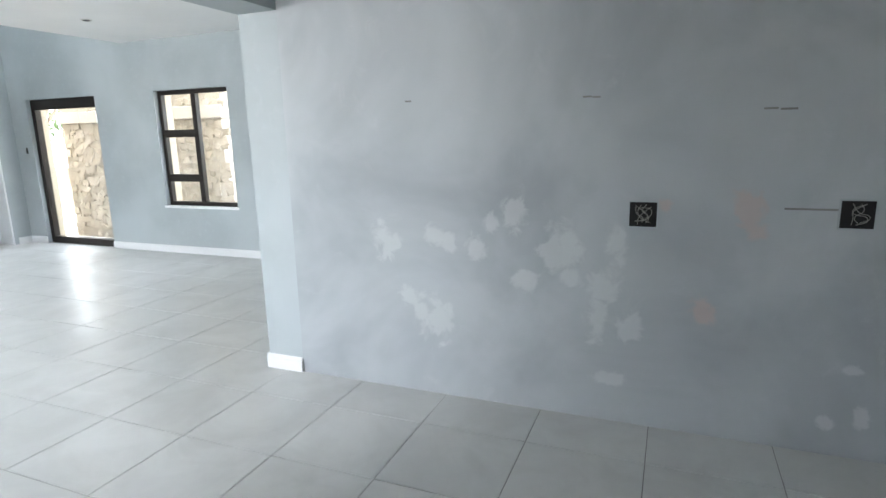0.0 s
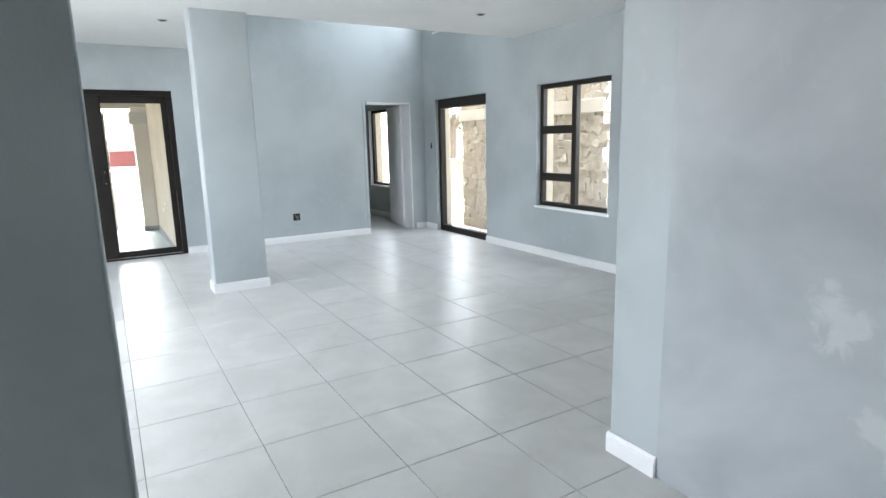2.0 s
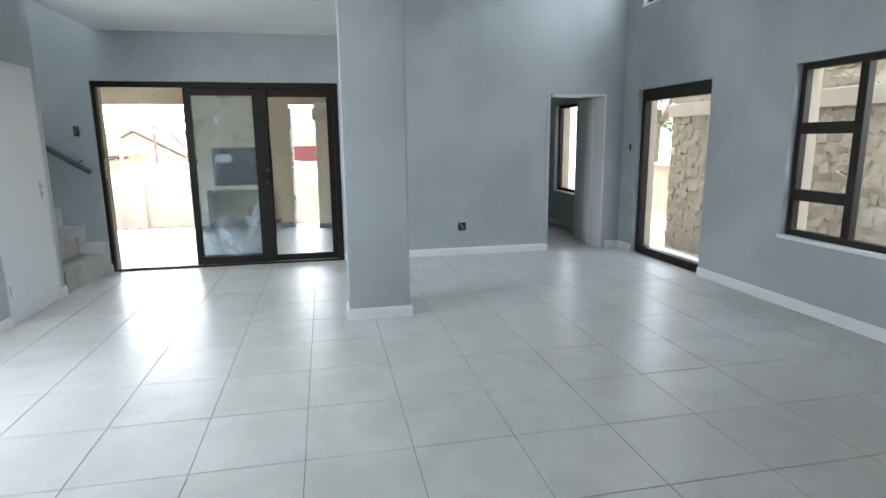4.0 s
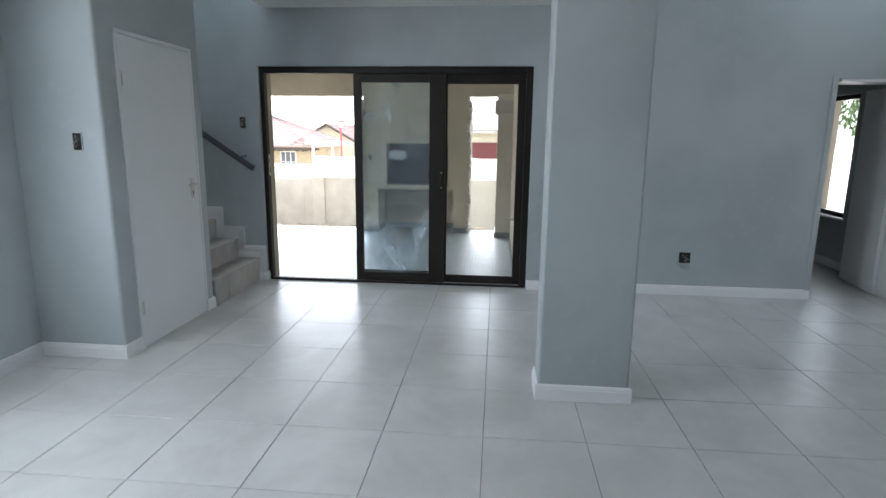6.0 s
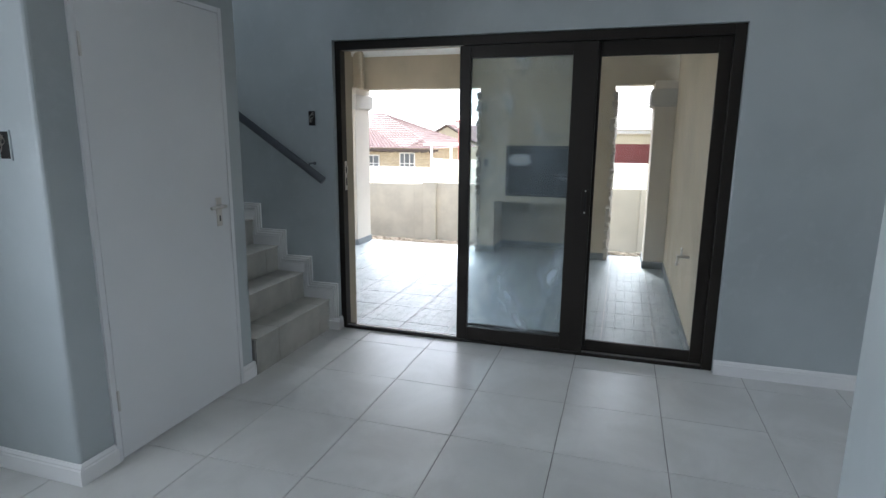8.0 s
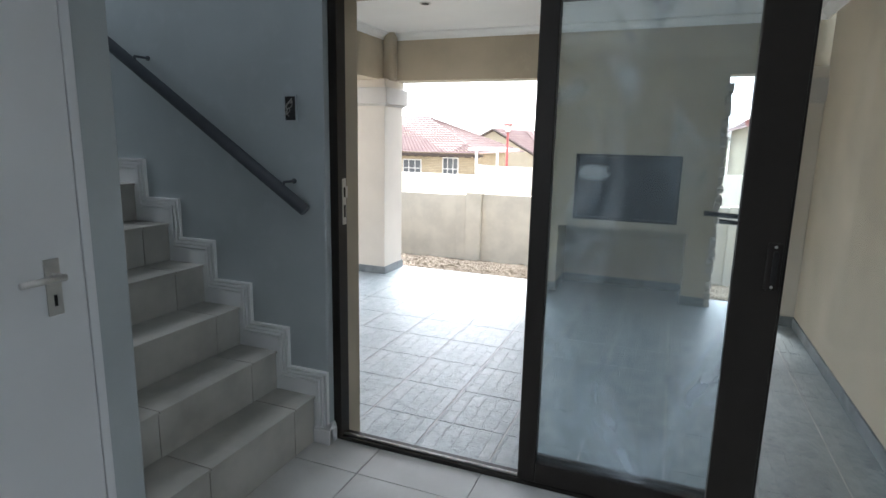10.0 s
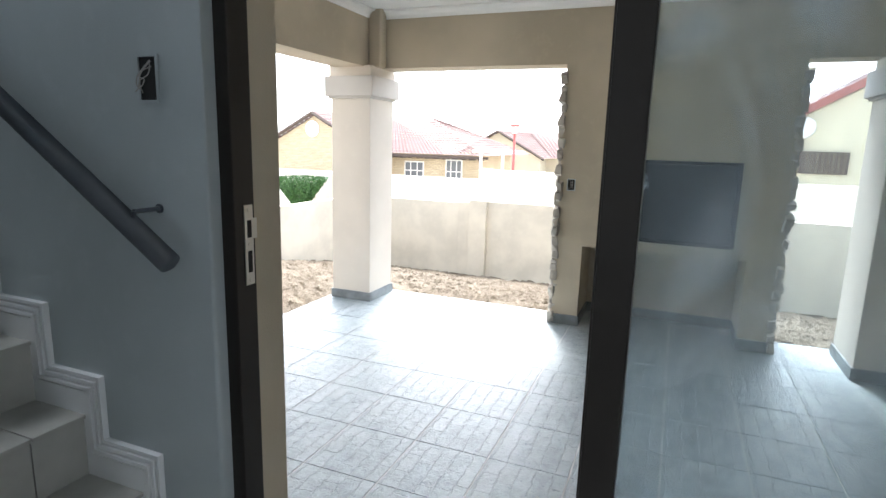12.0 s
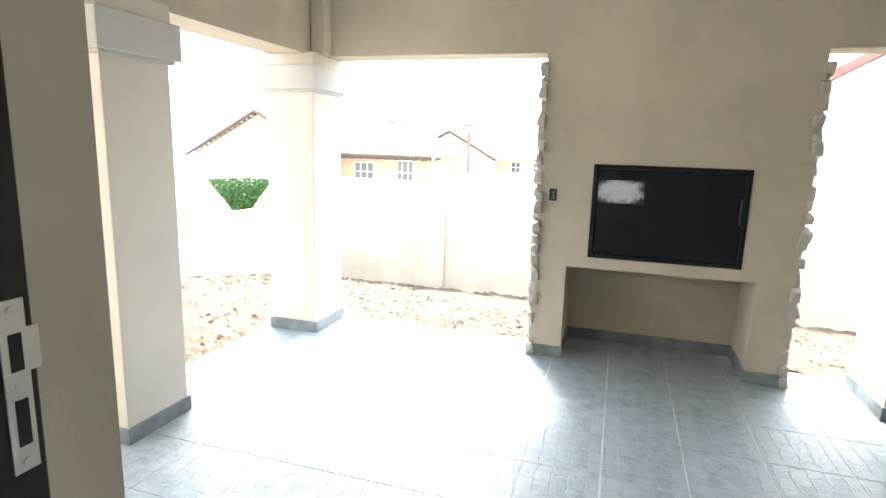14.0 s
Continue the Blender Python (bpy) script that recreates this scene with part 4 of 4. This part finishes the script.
setting(part("ground", bm, PAVE), "pale dusty ground falling away to the street", "ground")

# loose soil bed round the patio
SIDE_Y = -4.45
bm = bmesh.new()
nx, ny = 170, 190
soil = []
for i in range(nx + 1):
    row = []
    for j in range(ny + 1):
        x, y = -7.64 + 7.6 * i / nx, SIDE_Y + 0.04 + (4.6 - SIDE_Y) * j / ny
        h = noise.noise(Vector((x * 3, y * 3, 0))) * 0.04 + noise.noise(Vector((x * 11, y * 11, 3))) * 0.035 + noise.noise(Vector((x * 26, y * 26, 7))) * 0.024
        inside = (-3.75 < x < 0.2 and -2.12 < y < 6.2) or (-4.0 < x and 0.1 < y < 1.6)
        row.append(bm.verts.new((x, y, -0.34 if inside else ground_height(x, y) + 0.03 + h)))
    soil.append(row)
for i in range(nx):
    for j in range(ny):
        bm.faces.new([soil[i][j], soil[i + 1][j], soil[i + 1][j + 1], soil[i][j + 1]])
tagged(part("garden_soil", bm, SOIL), "loose dry clods of dug garden soil", "soil", kind="stuff")

clods = bmesh.new()
rnd = random.Random(21)
for _ in range(4200):
    x, y = rnd.uniform(-7.6, -0.1), rnd.uniform(SIDE_Y + 0.05, 4.5)
    if (-3.76 < x and y > -2.14) or (-4.06 < x and 0.0 < y < 1.75):
        continue
    r = rnd.uniform(0.008, 0.03) * rnd.uniform(0.5, 1)
    c = Vector((x, y, ground_height(x, y) + 0.04))
    made = bmesh.ops.create_icosphere(clods, subdivisions=1, radius=r, matrix=Matrix.Translation(c) @ Matrix.Diagonal((1.3, 1, 0.7, 1)))
    for v in made["verts"]:
        v.co += (v.co - c) * noise.noise(v.co * 40) * 0.7
tagged(part("soil_clods", clods, SOIL), "scattered lumps of dry soil", "soil", kind="stuff")

gw = root("garden_wall", "raw cement plastered precast garden wall", "garden wall")
for dims in ((-7.85, -7.73, SIDE_Y - 0.08, -2.47, -1.1, 0.40), (-7.85, -7.73, -1.96, 4.4, -1.1, 0.445), (-7.85, -7.73, 4.4, 8.0, -1.1, 0.66)):
    boxpart("panel", dims, CEMENT, gw, "", 0.008)
boxpart("post", (-7.86, -7.70, -2.47, -2.27, -1.1, 0.415), CEMENT, gw, "", 0.012)
boxpart("post", (-7.87, -7.66, -2.27, -1.96, -1.1, 0.46), CEMENT, gw, "", 0.012)
for y in (2.2, 4.25):
    boxpart("post", (-7.87, -7.68, y, y + 0.2, -1.1, 0.46), CEMENT, gw, "", 0.012)
gs = root("garden_wall", "raw cement garden wall along the side", "garden wall")
boxpart("panel", (-7.73, 0.0, SIDE_Y - 0.08, SIDE_Y, -1.1, 0.40), CEMENT, gs, "", 0.008)
DUNWALL = painted("dun_garden_plaster", (0.30, 0.255, 0.185), 0.85, 0.08, 0.5, 1.5, 0.2)
DUNPAVE = painted("dun_porch_paving", (0.27, 0.245, 0.21), 0.85, 0.12, 0.6, 1.5, 0.2)
gn = root("garden_wall", "beige plastered garden wall behind the stone columns", "garden wall")
boxpart("panel", (-4.95, 10.0, 8.9, 9.05, -0.4, 0.86), DUNWALL, gn, "", 0.008)
boxpart("coping", (-4.95, 10.0, 8.86, 9.09, 0.86, 0.90), LIMEWALL, gn, "", 0.004)


# stone columns of the north porch
def stone_column(x0, x1, y0, y1, seed, label, tall=True):
    col = root("stone_column", label, "stone column", "porch columns")
    bm = bmesh.new()
    box(bm, x0 + 0.002, x1 - 0.002, y0 + 0.002, y1 - 0.002, -0.3, 2.9 if tall else 1.42)
    part("core", bm, MORTAR, col)
    for k, (ax, a, b, at) in enumerate((("x", x0, x1, y0), ("y", y0, y1, x0), ("y", y0, y1, x1))):
        stone_face(col, ax, a, b, -0.15, 1.62 if tall else 1.40, at, 0.115, 0.024, seed + k)
        if tall:
            stone_face(col, ax, a, b, 1.84, 2.45, at, 0.115, 0.024, seed + 20 + k)
    if tall:
        bm = bmesh.new()
        box(bm, x0 - 0.05, x1 + 0.05, y0 - 0.05, y1 + 0.05, 1.67, 1.84, bevel=0.008)
        part("band", bm, MOULD, col, "smooth plaster band")
    return col


MORTAR = painted("pale_stone_mortar", (0.50, 0.45, 0.38), 0.9, 0.1, 0.8, 5.0, 0.2)
stone_column(-0.12, 0.66, 6.95, 7.45, 31, "rough stone clad porch column with plaster band")
stone_column(2.0, 3.05, 6.95, 7.5, 61, "wide rough stone clad porch column with plaster band")
stone_column(3.9, 4.6, 8.0, 8.5, 91, "low rough stone clad pillar standing further out", False)
setting(boxpart("porch_floor", (-4.8, 9.0, 6.25, 8.86, -0.3, -0.10), DUNPAVE), "dun concrete porch paving", "porch floor")

def leaf_cloud(bm, centre, radii, count, size, rnd, shape=None):
    for _ in range(count):
        while True:
            p = Vector((rnd.uniform(-1, 1), rnd.uniform(-1, 1), rnd.uniform(-1, 1)))
            if p.length <= 1:
                break
        if shape:
            p = shape(p)
        c = Vector(centre) + Vector((p.x * radii[0], p.y * radii[1], p.z * radii[2]))
        q = Euler((rnd.uniform(0, 6.3), rnd.uniform(0, 6.3), rnd.uniform(0, 6.3))).to_matrix()
        s = size * rnd.uniform(0.6, 1.3)
        pts = [(-0.5, 0, 0), (0, -0.22, 0.04), (0.5, 0, 0), (0, 0.22, 0.04)]
        bm.faces.new([bm.verts.new(c + q @ (Vector(v) * s)) for v in pts])


def tree(x, y, z, height, seed, label):
    rnd = random.Random(seed)
    ob = root("tree", label, "tree")
    bm = bmesh.new()
    top = Vector((x + 0.2, y, z + height * 0.55))
    rod(bm, (x, y, z - 0.2), top, 0.16, 0.09, 10)
    tips = []
    for k in range(7):
        a = k * 0.9 + rnd.random()
        tip = top + Vector((math.cos(a) * rnd.uniform(0.8, 1.5), math.sin(a) * rnd.uniform(0.8, 1.5), rnd.uniform(-0.4, 1.4)))
        rod(bm, top - Vector((0, 0, rnd.uniform(0, 0.7))), tip, 0.05, 0.015, 7)
        tips.append(tip)
    part("trunk", bm, BARK, ob)
    bm = bmesh.new()
    for tip in tips:
        for _ in range(4):
            c = tip + Vector((rnd.uniform(-0.6, 0.6), rnd.uniform(-0.6, 0.6), rnd.uniform(-0.5, 0.5)))
            leaf_cloud(bm, c, (0.5, 0.5, 0.38), 110, 0.13, rnd)
    part("crown", bm, LEAF, ob)
    return ob


tree(-6.8, 10.8, -0.3, 4.4, 5, "leafy green tree behind the garden wall")
tree(-0.9, 11.8, -0.2, 4.6, 9, "leafy green tree behind the porch")

# ---- the street ----
bw = root("boundary_wall", "cream plastered boundary wall across the street", "boundary wall")
boxpart("panel", (-12.4, -12.2, -16.0, -3.45, -1.6, 0.50), LIMEWALL, bw, "", 0.01)
boxpart("panel", (-12.4, -12.2, -3.45, 9.0, -1.6, 0.75), LIMEWALL, bw, "", 0.01)
for y, z in ((-7.6, 0.52), (-3.62, 0.77), (1.2, 0.77)):
    boxpart("post", (-12.45, -12.15, y, y + 0.28, -1.6, z), LIMEWALL, bw, "", 0.01)

lamp = root("street_lamp", "street lamp with red pole and pale lantern", "street lamp")
bm = bmesh.new()
rod(bm, (-16, -3.72, -1.2), (-16, -3.72, 1.86), 0.05, 0.04, 12)
part("pole", bm, REDPOLE, lamp, "", True)
bm = bmesh.new()
rod(bm, (-16, -3.72, 1.86), (-16, -3.72, 2.08), 0.07, 0.15, 12)
part("lantern", bm, LAMPGLASS, lamp, "", True)
bm = bmesh.new()
rod(bm, (-16, -3.72, 2.08), (-16, -3.72, 2.14), 0.19, 0.10, 12)
rod(bm, (-16, -3.72, 2.14), (-16, -3.72, 2.22), 0.03, 0.01, 8)
part("cap", bm, REDPOLE, lamp, "", True)

lamp.location = (0, -0.1, -0.14)


def inverted_cone(p):
    """Moves a point of the unit ball into a clipped upturned cone."""
    z = max(-1.0, min(1.0, p.z * 1.5))
    flat = Vector((p.x, p.y, 0))
    r = min(1.0, flat.length / max(0.2, math.sqrt(max(0.04, 1 - p.z * p.z))))
    flat = flat.normalized() * math.sqrt(r) * (0.66 + 0.34 * z)
    return Vector((flat.x, flat.y, z))


hedge = root("clipped_shrub", "dense green shrub clipped as an upturned cone", "shrub")
rnd = random.Random(3)
bm = bmesh.new()
leaf_cloud(bm, (-11.3, -8.37, 0.02), (0.74, 0.74, 0.345), 6500, 0.08, rnd, inverted_cone)
part("foliage", bm, HEDGELEAF, hedge)
bm = bmesh.new()
rod(bm, (-11.3, -8.37, -1.3), (-11.3, -8.37, -0.1), 0.07, 0.05, 8)
part("stem", bm, BARK, hedge)


def roof_slope(bm, a, b, c, d, courses, waves):
    """A tiled slope: eave a-b, ridge d-c, in overlapping courses with a rolled profile."""
    a, b, c, d = map(Vector, (a, b, c, d))
    up = ((b - a).cross(d - a)).normalized()
    if up.z < 0:
        up = -up
    for i in range(courses):
        s0, s1 = i / courses, (i + 1.15) / courses
        for j in range(waves):
            t0, t1 = j / waves, (j + 1) / waves
            tm = (t0 + t1) / 2
            row = []
            for s, lift in ((s0, 0.045), (min(s1, 1.02), 0.0)):
                lo, hi = a.lerp(d, s), b.lerp(c, s)
                row.append([bm.verts.new(lo.lerp(hi, t) + up * (lift + k)) for t, k in ((t0, 0), (tm, 0.035), (t1, 0))])
            for k in (0, 1):
                bm.faces.new([row[0][k], row[0][k + 1], row[1][k + 1], row[1][k]])


def pane_window(parent, x, y0, y1, z0, z1, bars_n=3):
    """A barred window in a wall that faces +x."""
    w = boxpart("window", (x + 0.005, x + 0.03, y0, y1, z0, z1), FRAMEWHITE, parent, "white framed window")
    boxpart("window_pane", (x + 0.028, x + 0.036, y0 + 0.06, y1 - 0.06, z0 + 0.06, z1 - 0.06), WINDOWDARK, w)
    for k in range(1, bars_n):
        y = y0 + (y1 - y0) * k / bars_n
        boxpart("window_bar", (x + 0.034, x + 0.05, y - 0.02, y + 0.02, z0 + 0.05, z1 - 0.05), FRAMEWHITE, w)
    boxpart("window_bar", (x + 0.034, x + 0.049, y0 + 0.05, y1 - 0.05, (z0 + z1) / 2 - 0.02, (z0 + z1) / 2 + 0.02), FRAMEWHITE, w)


def gable_wall(parent, name, x0, x1, y0, y1, z0, eave, ya, za, material):
    """A wall block with a gable end towards +x."""
    bm = bmesh.new()
    prof = [(y0, z0), (y1, z0), (y1, eave), (ya, za), (y0, eave)]
    f = [bm.verts.new((x1, y, z)) for y, z in prof]
    g = [bm.verts.new((x0, y, z)) for y, z in prof]
    bm.faces.new(f)
    bm.faces.new(g[::-1])
    for i in range(5):
        bm.faces.new([f[i], f[(i + 1) % 5], g[(i + 1) % 5], g[i]])
    return part(name, bm, material, parent)


# brick house with a gable and a long tiled roof
h1 = root("brick_house", "yellow face-brick house with red tiled roof", "house")
gable_wall(h1, "gable_wall", -33, -24, -20.3, -13.2, -2.2, 0.86, -16.75, 2.72, BRICK)
bm = bmesh.new()
roof_slope(bm, (-23.7, -20.9, 0.70), (-33, -20.9, 0.70), (-33, -16.75, 2.9), (-23.7, -16.75, 2.9), 14, 34)
roof_slope(bm, (-23.7, -12.6, 0.70), (-33, -12.6, 0.70), (-33, -16.75, 2.9), (-23.7, -16.75, 2.9), 14, 34)
part("gable_roof", bm, ROOF, h1)
for s in (-1, 1):
    bm = bmesh.new()
    rod(bm, (-23.72, -16.75, 2.86), (-23.72, -16.75 + s * 4.2, 0.62), 0.09, 0.09, 4)
    part("barge_board", bm, DARKWOOD, h1, "dark barge board")
bm = bmesh.new()
rod(bm, (-23.99, -16.9, 2.05), (-23.95, -16.9, 2.05), 0.42, 0.42, 24)
part("satellite_dish", bm, FRAMEWHITE, h1, "round white dish")
boxpart("front_wall", (-31, -25.4, -13.2, -8.1, -2.2, 0.95), BRICK, h1)
bm = bmesh.new()
roof_slope(bm, (-24.6, -13.4, 0.90), (-24.6, -7.45, 0.90), (-29, -12.35, 2.88), (-29, -15.2, 2.88), 16, 28)
roof_slope(bm, (-24.6, -7.45, 0.90), (-33.4, -7.45, 0.90), (-29, -12.35, 2.88), (-29, -12.35, 2.88), 16, 28)
part("main_roof", bm, ROOF, h1)
boxpart("fascia", (-24.72, -24.6, -13.2, -7.45, 0.78, 0.90), DARKWOOD, h1)
for k in range(12):
    y = -13.0 + k * 0.46
    boxpart("rafter_end", (-25.4, -24.6, y, y + 0.09, 0.72, 0.82), DARKWOOD, h1)
pane_window(h1, -25.4, -12.2, -11.1, -0.4, 0.55)
pane_window(h1, -25.4, -9.9, -9.0, -0.5, 0.7)
h1.location.z = -0.15
carport = root("carport", "white flat carport beside the brick house", "carport")
boxpart("carport_roof", (-24.5, -22.8, -7.6, -5.6, 0.98, 1.10), FRAMEWHITE, carport)
for y in (-7.2, -6.2):
    boxpart("carport_post", (-22.8, -22.7, y, y + 0.1, -1.6, 1.02), FRAMEWHITE, carport)

# cream house further off
h2 = root("cream_house", "cream plastered house with red tiled gable roof", "house")
gable_wall(h2, "gable_wall", -44, -36, -13.3, -7.5, -2.2, 0.92, -10.4, 2.45, HOUSECREAM)
bm = bmesh.new()
roof_slope(bm, (-35.7, -7.2, 0.78), (-44, -6.2, 0.78), (-44, -9.4, 2.6), (-35.7, -10.4, 2.58), 12, 30)
roof_slope(bm, (-35.7, -13.6, 0.78), (-44, -12.6, 0.78), (-44, -9.4, 2.6), (-35.7, -10.4, 2.58), 12, 30)
roof_slope(bm, (-37.4, -7.0, 0.80), (-37.4, -1.5, 0.80), (-40.9, -1.5, 2.55), (-40.9, -9.4, 2.55), 12, 26)
part("tiled_roof", bm, ROOF, h2)
for s in (-1, 1):
    bm = bmesh.new()
    rod(bm, (-35.72, -10.4, 2.56), (-35.72, -10.4 + s * 3.2, 0.76), 0.08, 0.08, 4)
    part("barge_board", bm, DARKWOOD, h2)
boxpart("side_wall", (-42, -37.9, -7.5, -1.8, -2.2, 0.85), HOUSECREAM, h2)
pane_window(h2, -37.9, -6.6, -5.9, -0.1, 0.65, 2)
pane_window(h2, -37.9, -5.1, -4.4, -0.1, 0.65, 2)
bm = bmesh.new()
box(bm, -40.6, -40.1, -6.1, -5.6, 1.4, 2.1)
part("chimney", bm, HOUSECREAM, h2)

h2.location.z = -0.33

# tall cream gable seen past the braai
h3 = root("gable_house", "cream gable house with red fascia boards", "house")
gable_wall(h3, "gable_wall", -24, -16, 3.4, 10.6, -2.2, 2.2, 7.0, 4.28, HOUSECREAM)
for s in (-1, 1):
    bm = bmesh.new()
    m = Matrix.Translation((-15.9, 7.0 + s * 1.95, 3.30)) @ Matrix.Rotation(-s * math.atan2(2.3, 3.9), 4, "X")
    bmesh.ops.create_cube(bm, size=1.0, matrix=m @ Matrix.Diagonal((0.12, 4.55, 0.2, 1)))
    part("fascia", bm, FASCIA, h3, "red painted fascia board")
bm = bmesh.new()
roof_slope(bm, (-15.85, 3.0, 1.98), (-24, 3.0, 1.98), (-24, 7.0, 4.38), (-15.85, 7.0, 4.38), 14, 28)
roof_slope(bm, (-15.85, 11.0, 1.98), (-24, 11.0, 1.98), (-24, 7.0, 4.38), (-15.85, 7.0, 4.38), 14, 28)
part("tiled_roof", bm, ROOF, h3)
bm = bmesh.new()
box(bm, -18.3, -17.7, 3.5, 4.1, 2.4, 3.75, bevel=0.03)
box(bm, -18.4, -17.6, 3.4, 4.2, 3.75, 3.85, bevel=0.02)
part("chimney", bm, HOUSECREAM, h3)
bm = bmesh.new()
rod(bm, (-18, 3.8, 3.85), (-18, 3.8, 4.15), 0.22, 0.03, 12)
part("chimney_cowl", bm, DARKWOOD, h3)
bm = bmesh.new()
rod(bm, (-15.99, 3.84, 2.10), (-15.9, 3.79, 2.14), 0.27, 0.29, 24)
part("satellite_dish", bm, FRAMEWHITE, h3, "round white satellite dish")
bm = bmesh.new()
rod(bm, (-15.99, 5.3, 1.72), (-15.95, 5.3, 1.72), 0.10, 0.10, 16)
part("vent", bm, MOULD, h3)
veranda = boxpart("veranda_screen", (-15.97, -15.9, 3.55, 4.9, 0.98, 1.54), DARKWOOD, h3, "dark slatted veranda screen")
for k in range(8):
    y = 3.95 + k * 0.118
    boxpart("slat", (-15.9, -15.88, y, y + 0.05, 1.0, 1.52), BARK, veranda)

h3.location.z = -0.12

# garage house
h4 = root("garage_house", "cream house with red roof and maroon garage door", "house")
boxpart("front_wall", (-30, -24.2, -2.0, 3.35, -2.2, 1.9), HOUSECREAM, h4)
bm = bmesh.new()
roof_slope(bm, (-23.8, -2.4, 1.85), (-23.8, 3.4, 1.85), (-28, 3.4, 3.35), (-28, -2.4, 3.35), 16, 26)
part("tiled_roof", bm, ROOF, h4)
boxpart("fascia", (-23.9, -23.8, -2.4, 3.4, 1.72, 1.85), MOULD, h4)
gdoor = boxpart("garage_door", (-24.2, -24.15, 0.6, 3.2, -1.8, 1.25), MAROON, h4, "maroon panelled garage door")
for k in range(5):
    boxpart("door_panel", (-24.15, -24.13, 0.68, 3.12, -1.7 + 0.56 * k, -1.22 + 0.56 * k), MAROON, gdoor)

h4.location.z = -0.1

# ---- interior floor tiles ----
floor_ob = boxpart("floor", (0.20, 10.66, -1.66, 6.21, -0.2, -0.0035), GROUT)
setting(boxpart("floor_passage", (-0.02, 0.20, 4.9, 5.9, -0.2, -0.0035), GROUT), "tiled floor in the passage doorway", "floor")
setting(floor_ob, "pale grey porcelain tile floor with thin grout lines", "floor")
bm = bmesh.new()
hx, hy = TSX / 2 - 0.0018, TSY / 2 - 0.0018
top = [bm.verts.new((sx * (hx - 0.0015), sy * (hy - 0.0015), 0)) for sx, sy in ((-1, -1), (1, -1), (1, 1), (-1, 1))]
low = [bm.verts.new((sx * hx, sy * hy, -0.0015)) for sx, sy in ((-1, -1), (1, -1), (1, 1), (-1, 1))]
bot = [bm.verts.new((sx * hx, sy * hy, -0.008)) for sx, sy in ((-1, -1), (1, -1), (1, 1), (-1, 1))]
bm.faces.new(top)
for a, b in ((top, low), (low, bot)):
    for i in range(4):
        bm.faces.new([a[i], b[i], b[(i + 1) % 4], a[(i + 1) % 4]])
floor_tile = finish(bm, "tile", TILE)
random.seed(8)
for i in range(-7, 14):
    for j in range(-6, 10):
        x, y = TX - TSX * (i + 0.5), TY - TSY * (j - 0.5)
        if x > 6.6 and (y > 3.6 or y < -1.6):
            continue
        if x < 6.6 and y < -0.95:
            continue
        if x + TSX / 2 < 0.22 and y < 4.4:
            continue
        cut = max(x - TSX / 2, 0.20) if y < 4.4 else x - TSX / 2
        ob = new("tile", floor_tile)
        ob.parent = floor_ob
        ob.location = ((cut + x + TSX / 2) / 2, y, random.uniform(-0.0004, 0.0004))
        ob.scale = ((x + TSX / 2 - cut) / TSX, 1, 1)
